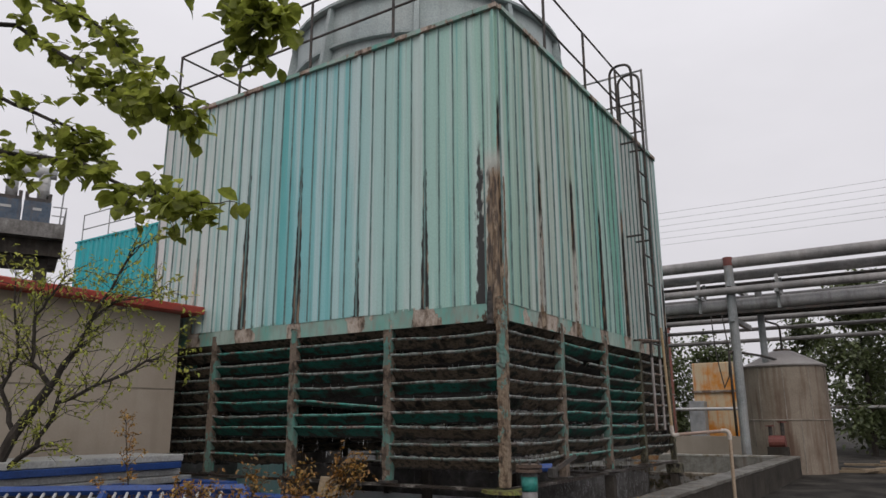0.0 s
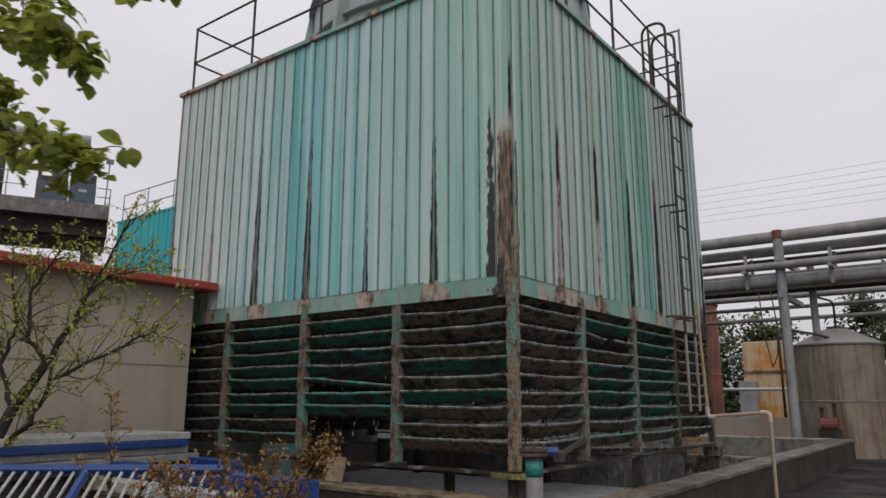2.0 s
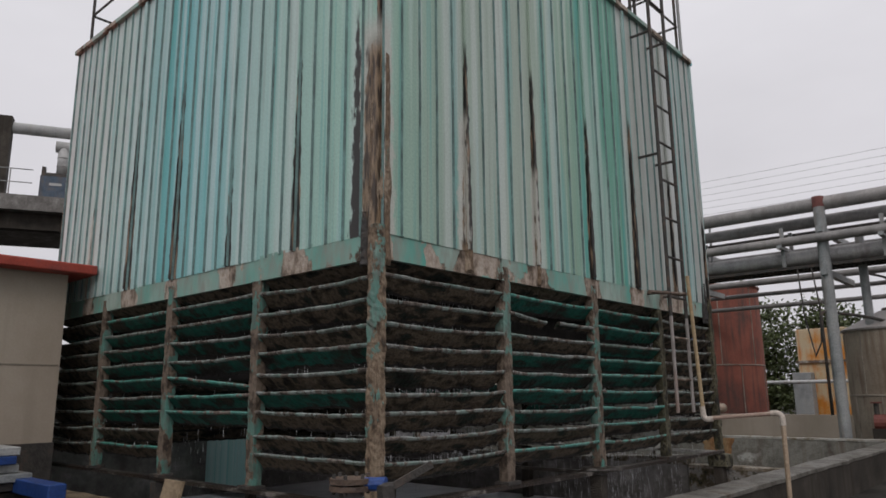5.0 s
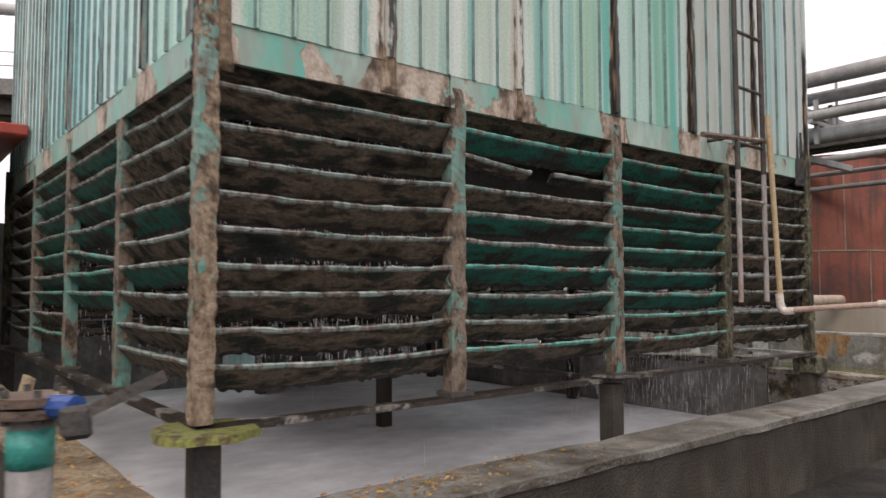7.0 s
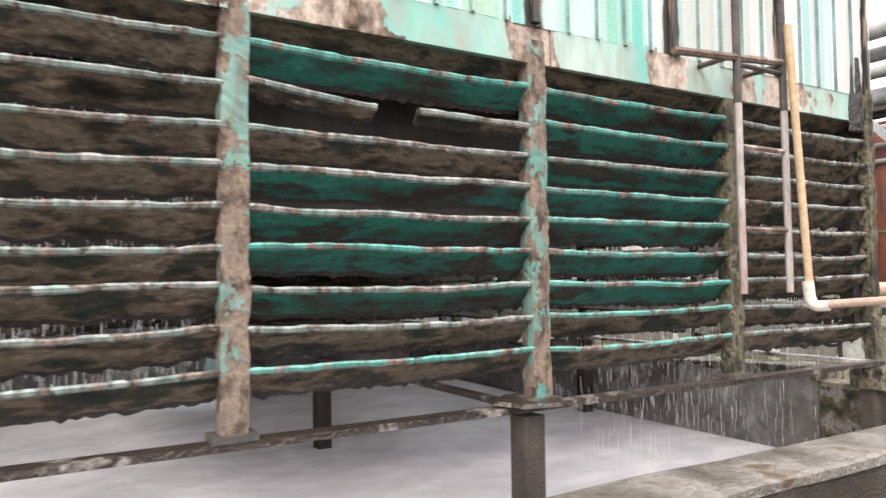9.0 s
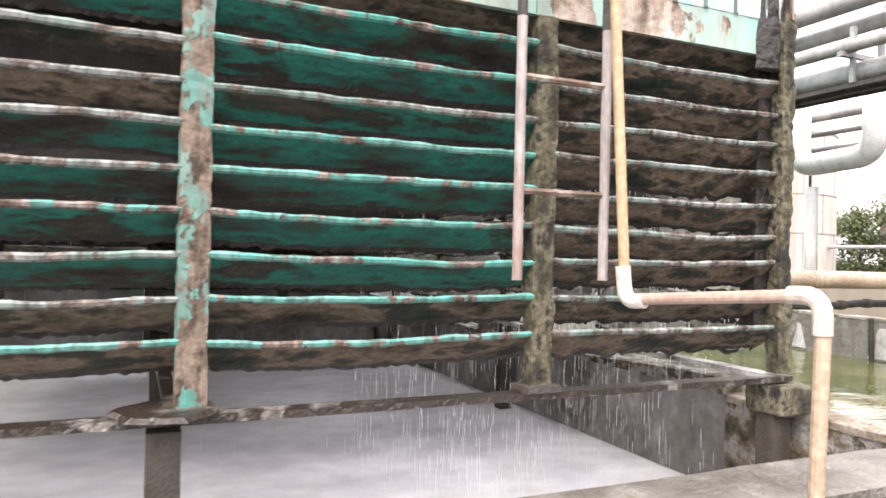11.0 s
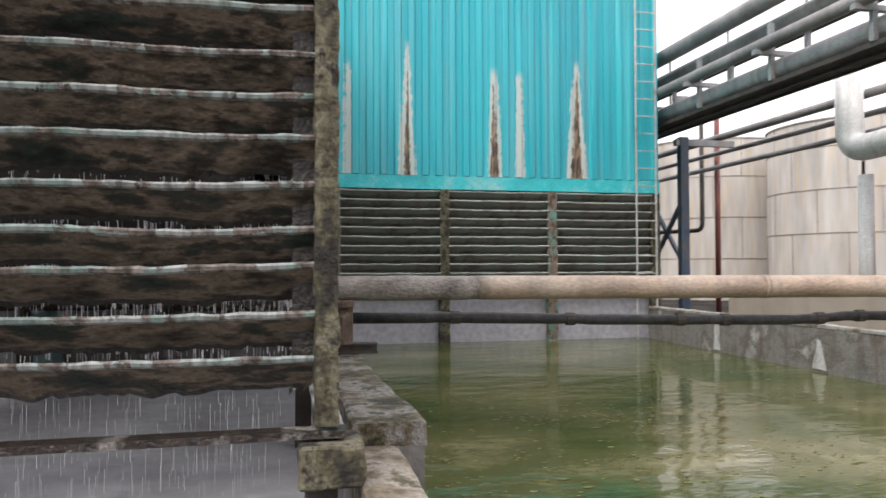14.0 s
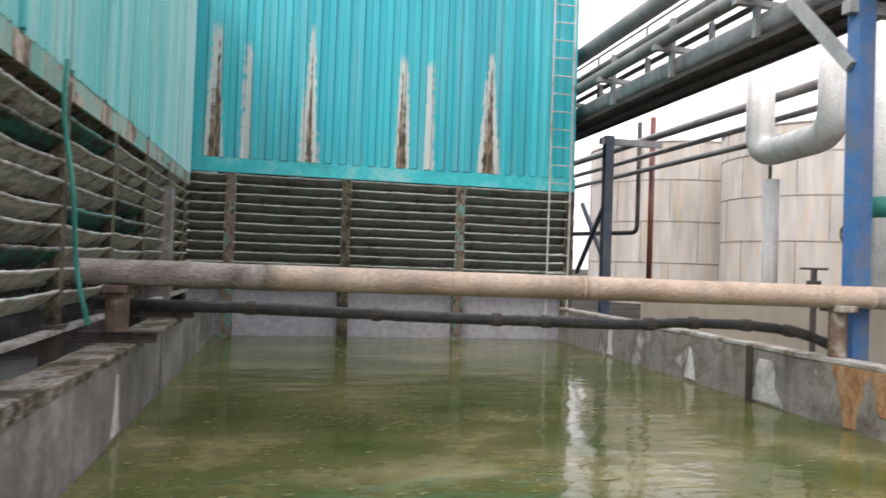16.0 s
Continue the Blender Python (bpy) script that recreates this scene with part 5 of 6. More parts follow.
def rack_pipe(y, z, r, m, label, x0=-40, x1=14):
    bm = tubed([(x0, y, z), (-12, y, z), (x1, y, z)], r, 14)
    single("rack_pipe", bm, m, label, "pipe", group="pipes on the rack", smooth=True)


rack_pipe(21.5, 5.82, 0.16, M_PIPEG, "thick grey pipe high on the rack")
rack_pipe(21.9, 5.5, 0.14, M_PIPEG, "thick grey pipe high on the rack")
rack_pipe(22.2, 5.3, 0.05, M_DARK, "thin dark pipe high on the rack")
rack_pipe(21.25, 4.98, 0.11, M_PIPEG, "grey pipe along the rack edge")
rack_pipe(21.62, 4.62, 0.17, M_DECKPIPE, "silver-grey pipe on the rack deck")
rack_pipe(22.0, 4.6, 0.16, M_DECKPIPE, "silver-grey pipe on the rack deck")
rack_pipe(22.35, 4.85, 0.13, M_PIPEG, "grey pipe behind the rack deck")
rack_pipe(24.0, 4.5, 0.09, M_PIPEG, "grey pipe slung under the rack")
rack_pipe(24.3, 4.2, 0.06, M_PIPEG, "thin grey pipe under the rack")
rack_pipe(24.3, 3.85, 0.06, M_PIPEG, "thin grey pipe under the rack")
for k in range(14):
    x = -30 + k * 2.1
    st = thing("pipe_support", "grey steel pipe support standing on the rack deck", "support", group="pipe supports on the rack", at=(x, 21.8, 4.41))
    for y in (21.43, 22.13):
        part("upright", boxed(x - 0.04, x + 0.04, y - 0.04, y + 0.04, 4.412, 5.36), M_STEEL, st)
    part("crossbar", boxed(x - 0.05, x + 0.05, 21.1, 22.45, 5.24 - 0.42, 5.24 - 0.34), M_STEEL, st)
hand = thing("rack_guard_rail", "thin steel guard rail along the pipe rack deck", "railing", at=(-15, 22.2, 4.42))
for k in range(12):
    part("rail_post", tubed([(-31 + k * 2.2, 22.2, 4.42), (-31 + k * 2.2, 22.2, 6.05)], 0.03, 6), M_STEEL, hand)
for z in (5.55, 6.05):
    part("rail_bar", tubed([(-32, 22.2, z), (-6.5, 22.2, z)], 0.024, 6), M_STEEL, hand)
stub = thing("teal_banded_pipe", "grey upright pipe with a teal band and open stub", "pipe", at=(-9.5, 23.95, 0))
part("riser", tubed([(-9.5, 23.95, 0), (-9.5, 23.95, 5.2)], 0.2, 16), M_LAG, stub, smooth=True)
part("band", tubed([(-9.5, 23.95, 2.2), (-9.5, 23.95, 2.5)], 0.207, 16), M_TEALP, stub, "teal painted band", smooth=True)
part("open_stub", tubed([(-9.62, 23.9, 2.0), (-10.05, 23.8, 1.98)], 0.14, 14), M_RUSTBAR, stub)
pump = thing("pump_set", "small rust-red pump and valve set behind the basin wall", "pump", at=(-3.2, 21.6, 0))
part("pump_body", tubed([(-3.35, 21.55, 0.85), (-2.95, 21.55, 0.85)], 0.17, 14), M_REDPOLE, pump)
part("pump_foot", boxed(-3.4, -2.9, 21.4, 21.7, 0, 0.72), M_CONC, pump)
for k, x in enumerate((-3.3, -3.0)):
    part("pump_riser", tubed([(x, 21.55, 0.9), (x, 21.55, 1.25 + 0.1 * k)], 0.05, 10), M_DARK, pump)
    part("pump_wheel", tubed([(x, 21.55, 1.25 + 0.1 * k), (x, 21.55, 1.28 + 0.1 * k)], 0.11, 14), M_REDPOLE, pump)
single("feed_pipe", tubed(bend([(-4.1, 21.25, 1.0), (-4.1, 21.25, 3.3), (-3.3, 21.9, 3.15), (-2.75, 22.5, 2.95)], 0.15), 0.035, 8), M_DARK, "thin dark bent pipe running to the round tank", "pipe", smooth=True)
single("hanging_cable", tubed([(-4.5, 21.3, 4.3), (-4.45, 21.28, 3.2), (-4.3, 21.25, 2.3), (-4.15, 21.25, 2.6), (-4.1, 21.26, 3.4), (-4.2, 21.3, 4.3)], 0.018, 6), M_DARK, "black cable looped from the pipe rack", "cable", smooth=True)
tray = bmesh.new()
for y in (21.42, 21.8, 22.16):
    box(tray, -40, 10, y, y + 0.04, 4.34, 4.41)
for k in range(420):
    box(tray, -36 + k * 0.1, -35.965 + k * 0.1, 21.461, 22.159, 4.372, 4.4)
single("rack_walkway", tray, M_DARK, "dark grated deck along the pipe rack", "walkway", kind="structure")
loop = thing("expansion_loop", "fat grey lagged pipe loop hanging under the rack", "pipe", at=(-11, 23.6, 3.3))
part("lagging", tubed(bend([(-11.85, 23.6, 5.0), (-11.85, 23.6, 3.42), (-10.1, 23.6, 3.5), (-10.1, 23.6, 5.1)], 0.42, 7), 0.235, 20), M_LAG, loop, smooth=True)
part("hanger", tubed([(-11.55, 23.6, 3.2), (-11.55, 23.6, 2.9)], 0.03, 6), M_DARK, loop)
single("stanchion", tubed([(-11.5, 23.6, 0), (-11.5, 23.6, 2.95)], 0.13, 14), M_LAG, "pale round stanchion under the loop", "post", smooth=True)
for x, y, m, h in ((-17.3, 24.5, M_REDPOLE, 5.2),):
    single("pole", tubed([(x, y, 0), (x, y, h)], 0.07, 10), m, "upright steel pole behind the pool", "pole", smooth=True)

single("down_pipe", tubed(bend([(-18.0, 24.5, 5.2), (-18.0, 24.5, 2.3), (-20.5, 23.6, 2.3), (-20.5, 23.6, 0.0)], 0.2), 0.06, 10), M_DARK, "dark bent pipe dropping from the rack", "pipe", smooth=True)

# tanks
def tank(name, x, y, r, h, m, label, rings, cone=0.0, roofm=None):
    t = thing(name, label, "tank", at=(x, y, 0))
    part("shell", lathe(bmesh.new(), x, y, [(0.01, 0), (r, 0), (r, h), (r - 0.05, h), (r - 0.05, h - 0.1)], 64), m, t, smooth=False)
    part("roof", lathe(bmesh.new(), x, y, [(r + 0.04, h - 0.02), (r + 0.05, h + 0.02), (0.3 if cone else r * 0.5, h + cone + 0.03), (0.01, h + cone + 0.05)], 64), roofm or m, t)
    for z in rings:
        part("seam_ring", lathe(bmesh.new(), x, y, [(r + 0.002, z), (r + 0.018, z + 0.006), (r + 0.018, z + 0.03), (r + 0.002, z + 0.036)], 64), M_SEAM, t)
    courses = [0.0, *rings, h - 0.03]
    for k, (za, zb) in enumerate(zip(courses, courses[1:])):
        for q in range(10):
            a = 2 * math.pi * (q + 0.5 * (k % 2) + 0.15) / 10
            c, w = Vector((math.cos(a), math.sin(a), 0)), Vector((-math.sin(a), math.cos(a), 0)) * 0.012
            p0, p1 = Vector((x, y, za + 0.04)) + c * (r - 0.004), Vector((x, y, zb)) + c * (r - 0.004)
            bm = bmesh.new()
            lo = [bm.verts.new(p0 + v) for v in (-w, w, w + c * 0.016, c * 0.016 - w)]
            hi = [bm.verts.new(p1 + v) for v in (-w, w, w + c * 0.016, c * 0.016 - w)]
            for i in range(4):
                bm.faces.new((lo[i], lo[(i + 1) % 4], hi[(i + 1) % 4], hi[i]))
            bm.faces.new(lo[::-1])
            bm.faces.new(hi)
            part("plate_seam", bm, M_SEAM, t)
    return t


tank("storage_tank", -21.6, 32.8, 2.9, 6.0, M_TANK, "white steel storage tank with rusty streaks", (0.9, 2.35, 3.75, 5.1))
tank("storage_tank", -28.5, 31.5, 3.4, 6.3, M_TANK, "white steel storage tank stained brown", (1.6, 3.2, 4.8))
tank("red_tank", -9.0, 26.2, 1.9, 4.7, M_RED, "rust-red painted steel tank with black runs", (2.3,))
silo = tank("silo", -3.0, 23.0, 1.08, 2.9, M_SILO, "grey-beige round tank with conical roof and rust runs", (1.4,), 0.42, M_SILOTOP)
part("hatch", tubed([(-3.0, 23.0, 3.3), (-3.0, 23.0, 3.42)], 0.22, 14), M_RUSTBAR, silo)
part("vent_pipe", tubed(bend([(-2.95, 22.8, 3.2), (-2.95, 22.8, 4.1), (-3.3, 22.3, 4.2)], 0.15), 0.03, 8), M_DARK, silo)
boxo = thing("rusty_box", "cream metal box unit streaked with orange rust", "tank", at=(-7.9, 36.8, 0))
part("casing", boxed(-8.8, -6.9, 36, 37.6, 0, 4.1, 0.03), M_ORANGE, boxo)
part("frame", boxed(-8.85, -6.85, 35.9, 36.0, 2.7, 2.8), M_RUSTBAR, boxo)
part("side_box", boxed(-8.9, -8.2, 35.3, 35.9, 0, 2.3, 0.02), M_STEEL, boxo)
single("wall_bund", boxed(-14, -3.2, 22.55, 22.8, 0, 0.97), M_BEIGE, "low beige rendered wall behind the pool", "wall", kind="structure")
single("handrail", tubed([(-30, 33.5, 1.9), (20, 33.5, 1.9)], 0.07, 10), M_GALV, "long pale pipe rail in the yard", "rail")

# ---- shed and yard on the near side ----
shed = thing("shed", "low beige rendered shed with a red roof edge", "shed", at=(-11.5, 1.5, 0))
part("wall", boxed(-14, -9.1, -4, 7.0, 0, 3.02), M_BEIGE, shed)
part("roof", boxed(-14.3, -8.85, -4.3, 7.25, 3.02, 3.14, 0.015), M_ROOF, shed, "red painted roof slab")
part("render_joint", boxed(-9.098, -9.094, -4, 6.98, 1.9, 1.915), M_DAMP, shed)
part("plinth_line", boxed(-9.097, -9.05, -4, 7.0, 0, 1.0), M_DARK, shed)


def board_stack(x, y0, y1, z, cols):
    st = thing("panel_stack", "stack of blue and white steel panels beside the shed", "panels", at=(x, (y0 + y1) / 2, 0))
    for k, m in enumerate(cols):
        dx = 0.06 * math.sin(k * 2.3)
        part("panel", boxed(x - 0.5 + dx, x + 0.5 + dx, y0, y1 + 0.1 * math.cos(k), z + k * 0.085, z + k * 0.085 + 0.08, 0.008), m, st)
    return st


board_stack(-8.3, 0.5, 6.3, 0.62, (M_DARK, M_STEEL, M_WHITE, M_BLUE, M_WHITE))
part("trestle", boxed(-8.7, -7.9, 1, 6, 0, 0.615), M_DARK, bpy.data.objects["panel_stack"])
fence = thing("steel_fence_panel", "blue framed fence panel with white bars lying in the yard", "fence panel", at=(-5.6, 4.4, 0.4))
FP = Face((-6.9, 3.3, 0), (0.8, 0.6, 0), (0.6, -0.8, 0))


def lean(u, v):
    return FP.at(u, v * 0.55, 0.86 - v * 0.45)


for v in (0, 1.0):
    part("frame_bar", tubed([lean(0, v), lean(2.4, v)], 0.045, 6), M_BLUE, fence)
for u in (0, 1.2, 2.4):
    part("frame_bar", tubed([lean(u, 0), lean(u, 1.0)], 0.04, 6), M_BLUE if u else M_WHITE, fence)
for k in range(22):
    u = 0.1 + k * 0.1
    part("bar", tubed([lean(u, 0.02), lean(u, 0.98)], 0.014, 6), M_WHITE, fence)
beams = thing("blue_beams", "blue and white steel beams stacked in the yard", "steel beam", at=(-6.5, 5.3, 0))
part("beam", boxed(-8.0, -4.6, 5.2, 5.4, 0.55, 0.75, 0.01), M_BLUE, beams)
part("beam", boxed(-8.2, -5.2, 4.9, 5.1, 0.5, 0.62, 0.01), M_WHITE, beams)
part("prop", boxed(-7.2, -6.9, 4.8, 5.5, 0, 0.5), M_DARK, beams)
part("prop", boxed(-5.3, -5.0, 4.85, 5.5, 0, 0.5), M_DARK, beams)
part("leg", boxed(-6.3, -6.1, 3.6, 4.4, 0, 0.5), M_DARK, fence)

part("beam", boxed(-12.0, -6.9, 6.2, 6.36, 0.6, 0.74, 0.01), M_BLUE, beams)
part("prop", boxed(-8.2, -7.9, 6.1, 6.5, 0, 0.595), M_DARK, beams)

def yard_plank(x, y, ln, turn, m, label, z=0.002):
    c, w = Vector((math.cos(radians(turn)), math.sin(radians(turn)), 0)), 0.16
    bm = beam(bmesh.new(), Vector((x, y, z + 0.03)) - c * ln / 2, Vector((x, y, z + 0.03)) + c * ln / 2, w, 0.06)
    single("plank", bm, m, label, "plank", group="planks on the yard")


for x, y, ln, turn, z in ((-1.2, 23.5, 3.2, 8, 0.002), (-0.6, 24.3, 2.8, -14, 0.002), (-0.9, 23.9, 2.6, 70, 0.064), (0.3, 25.6, 3.0, 20, 0.002), (-0.4, 27.2, 3.4, 4, 0.002), (0.9, 22.4, 2.4, -6, 0.002), (0.4, 29.4, 3.2, 12, 0.002)):
    yard_plank(x, y, ln, turn, M_BOARD, "weathered grey-brown plank lying on the wet yard", z)

# elevated plant beyond the shed
PF = Face((-31.0, 12.0, 0), (0.447, 0.894, 0), (0.894, -0.447, 0))
SLAB = 9.58
plat = thing("plant_platform", "concrete platform on columns with a guard rail", "platform", at=(-33, 12, 0))
part("slab", fbox(bmesh.new(), PF, -12, 4.3, -8.0, 0.0, SLAB - 0.62, SLAB), M_CONCP, plat)
part("edge_beam", fbox(bmesh.new(), PF, -12, 4.3, -1.0, -0.5, SLAB - 1.3, SLAB - 0.622), M_CONC, plat)
for u in (-10, -4.5, 3.6):
    for d in (-1.2, -7.4):
        part("column", fbox(bmesh.new(), PF, u - 0.25, u + 0.25, d - 0.25, d + 0.25, 0, SLAB - (1.302 if d > -1.1 else 0.622)), M_CONC, plat)
part("upper_column", fbox(bmesh.new(), PF, -0.3, 0.2, -0.9, -0.4, SLAB + 0.002, SLAB + 3.4), M_CONC, plat)
for k in range(9):
    u = -9.2 + k * 1.2
    part("rail_post", tubed([PF.at(u, -0.15, SLAB), PF.at(u, -0.15, SLAB + 1.1)], 0.025, 6), M_STEEL, plat)
for z in (0.55, 1.1):
    part("rail_bar", tubed([PF.at(-9.2, -0.15, SLAB + z), PF.at(1.2, -0.15, SLAB + z)], 0.022, 6), M_STEEL, plat)
    part("rail_bar", tubed([PF.at(3.75, -0.2, SLAB + z * 0.7), PF.at(4.28, -0.2, SLAB + z * 0.7), PF.at(4.28, -4, SLAB + z * 0.7)], 0.022, 6), M_STEEL, plat)
part("rail_post", tubed([PF.at(4.28, -0.2, SLAB), PF.at(4.28, -0.2, SLAB + 0.8)], 0.025, 6), M_STEEL, plat)
for k, (ua, ub) in enumerate(((1.44, 2.6), (2.68, 3.7))):
    um = (ua + ub) / 2 + 0.15
    mo = thing("vacuum_pump", "dark blue machine under white duct pipes on the platform", "machine", group="pumps on the platform", at=PF.at(um, -1.0, SLAB))
    part("housing", fbox(bmesh.new(), PF, ua, ub, -1.6, -0.3, SLAB + 0.002, SLAB + 0.95), M_SLATE, mo)
    part("cap", fbox(bmesh.new(), PF, ua + 0.02, ub - 0.02, -1.5, -0.4, SLAB + 0.952, SLAB + 1.12), M_DARK, mo, "dark machine cap")
    for u in (ua + 0.08, ub - 0.08):
        part("lug", fbox(bmesh.new(), PF, u - 0.07, u + 0.07, -0.7, -0.45, SLAB + 1.122, SLAB + 1.38), M_DARK, mo)
    part("name_bar", fbox(bmesh.new(), PF, ua + 0.35, ub - 0.35, -0.298, -0.285, SLAB + 0.55, SLAB + 0.66), M_WHITE, mo, "pale bar of lettering")
    part("duct", tubed([PF.at(um, -0.75, SLAB + 1.122), PF.at(um, -0.75, SLAB + 2.3)], 0.23, 16), M_WHITE, mo, smooth=True)
    for z in (1.5, 1.85):
        part("duct_band", tubed([PF.at(um, -0.75, SLAB + z), PF.at(um, -0.75, SLAB + z + 0.05)], 0.242, 16), M_WHITE, mo, smooth=True)
header = thing("duct_pipe", "pale grey duct pipes above the blue machines", "pipe", at=PF.at(2.5, -0.75, 12.0))
part("short_duct", tubed([PF.at(1.85, -0.75, 11.95), PF.at(3.78, -0.75, 11.95)], 0.245, 18), M_WHITE, header, smooth=True)
part("long_duct", tubed([PF.at(-11, -0.85, 12.62), PF.at(3.3, -0.85, 12.62)], 0.24, 18), M_WHITE, header, smooth=True)
part("link", tubed([PF.at(3.0, -0.8, 12.0), PF.at(3.0, -0.8, 12.6)], 0.16, 14), M_WHITE, header, smooth=True)
pole = thing("lamp_post", "thin grey lamp post with a round head on the platform", "street lamp", at=PF.at(4.1, -1.5, SLAB))
part("shaft", tubed([PF.at(4.1, -1.5, SLAB), PF.at(4.15, -1.5, SLAB + 2.3)], 0.03, 8), M_STEEL, pole)
part("head", tubed([PF.at(4.15, -1.5, SLAB + 2.3), PF.at(4.15, -1.42, SLAB + 2.52)], 0.16, 12), M_STEEL, pole)

# wires
line_pole = thing("utility_pole", "tall concrete pole that carries the power lines", "pole", at=(112, 93, 0))
part("shaft", tubed([(112, 93, 0), (112, 93, 33.0)], 0.25, 10, 0.15), M_STEEL, line_pole)
part("crossarm", boxed(111.9, 112.1, 90.5, 95.6, 31.6, 31.8), M_STEEL, line_pole)
for k in range(6):
    z = 19.8 + k * 0.66
    pts = [(-70 + 14 * i, 95 - k * 0.8, z + 6.0 + 0.06 * (i - 5) ** 2 - 1.5) for i in range(14)]
    single("power_line", tubed(pts, 0.02, 5), M_STEEL, "thin overhead power line against the sky", "cable", group="power lines")


# ---- plants ----
def leaf_shape(bm, p, d, n, length, width):
    """A folded leaf of six faces."""
    d = d.normalized()
    s = d.cross(n).normalized()
    up = s.cross(d)
    pts = []
    for t, w, h in ((0.0, 0.03, 0.0), (0.3, 0.85, 0.05), (0.6, 1.0, 0.04), (0.85, 0.55, -0.03)):
        c = p + d * (t * length) + up * (h * length)
        pts.append((bm.verts.new(c - s * (w * width / 2) + up * 0.1 * width * w), bm.verts.new(c), bm.verts.new(c + s * (w * width / 2) + up * 0.1 * width * w)))
    tip = bm.verts.new(p + d * length - up * 0.1 * length)
    for a, b in zip(pts, pts[1:]):
        bm.faces.new((a[0], a[1], b[1], b[0]))
        bm.faces.new((a[1], a[2], b[2], b[1]))
    bm.faces.new((pts[-1][0], pts[-1][1], tip))
    bm.faces.new((pts[-1][1], pts[-1][2], tip))


def twig(rng, p, d, length, wob, droop=0.0, steps=6):
    pts = [Vector(p)]
    d = Vector(d).normalized()
    for _ in range(steps):
        d = (d + Vector((rng.uniform(-wob, wob), rng.uniform(-wob, wob), rng.uniform(-wob, wob) - droop))).normalized()
        pts.append(pts[-1] + d * (length / steps))
    return pts


def guided_tree(name, label, category, base, trunk, r, guides, leaf, leaf_m, per, seed, twigs, twig_len, droop=0.0):
    """Trunk and main limbs along a few guide points; twigs and leaves grow from them."""
    rng = random.Random(seed)
    t = thing(name, label, category, at=base)
    part("trunk", tubed(trunk, r, 8, r * 0.65), M_BARK, t)
    limbs, crown = bmesh.new(), bmesh.new()
    for gi, (g, gr) in enumerate(guides):
        pts = []
        for a, b in zip(g, g[1:]):
            a, b = Vector(a), Vector(b)
            for i in range(5):
                pts.append(a.lerp(b, i / 5) + noise.noise_vector(Vector((gi * 7.0, i + len(pts), 1.0))) * gr * 0.9)
        pts.append(Vector(g[-1]))
        tube(limbs, pts, gr, 6, gr * 0.3, False)
        for i in range(2, len(pts)):
            for _ in range(twigs):
                d = (pts[i] - pts[i - 1]).normalized() + Vector((rng.uniform(-1, 1), rng.uniform(-1, 1), rng.uniform(-0.8, 0.9)))
                q = twig(rng, pts[i], d, twig_len * rng.uniform(0.5, 1.2), 0.3, droop, 6)
                tube(limbs, q, max(0.0025, gr * 0.22), 4, 0.0015, False)
                ends = [q]
                if twig_len > 0.35:
                    for _ in range(2):
                        k = rng.randrange(2, 6)
                        q2 = twig(rng, q[k], (q[k] - q[k - 1]).normalized() + Vector((rng.uniform(-1, 1), rng.uniform(-1, 1), rng.uniform(-0.7, 0.7))), twig_len * 0.5, 0.3, droop, 4)
                        tube(limbs, q2, 0.003, 4, 0.0015, False)
                        ends.append(q2)
                for e in ends:
                    for p in e[2:]:
                        for _ in range(per):
                            if rng.random() < 0.68:
                                s_ = rng.uniform(0.6, 1.25)
                                leaf_shape(crown, p + Vector((rng.gauss(0, 0.012), rng.gauss(0, 0.012), rng.gauss(0, 0.012))), Vector((rng.uniform(-1, 1), rng.uniform(-1, 1), rng.uniform(-1, 0.5))),
                                           Vector((rng.uniform(-0.6, 0.6), rng.uniform(-0.6, 0.6), 1)), leaf[0] * s_, leaf[1] * s_)
    part("branch", limbs, M_BARK, t)
    part("crown", crown, leaf_m, t)
    return t


guided_tree("sapling", "young tree with bare dark limbs and sparse yellow-green sprouts", "tree", (-8.1, 3.95, 0),
            [(-8.1, 3.95, 0), (-8.05, 4.04, 0.8), (-7.87, 4.16, 1.31), (-7.6, 4.33, 1.8)], 0.075,
            [(((-7.6, 4.33, 1.8), (-7.41, 4.45, 2.19), (-7.27, 4.54, 2.55), (-6.97, 4.74, 3.3)), 0.035),
             (((-7.6, 4.33, 1.8), (-7.67, 4.16, 2.06), (-7.7, 4.14, 2.54), (-7.49, 4.28, 2.95)), 0.03),
             (((-7.98, 4.1, 0.9), (-7.35, 4.13, 1.21), (-7.21, 4.23, 1.62), (-6.68, 4.57, 1.92), (-6.36, 4.78, 2.1)), 0.03),
             (((-7.98, 4.2, 1.37), (-8.13, 4.11, 1.78), (-8.02, 4.17, 2.2), (-8.13, 4.1, 2.9)), 0.03),
             (((-7.27, 4.54, 2.55), (-7.0, 4.6, 2.7), (-6.7, 4.8, 2.75)), 0.015)],
            (0.055, 0.026), M_SPROUT, 3, 4, 2, 0.55)
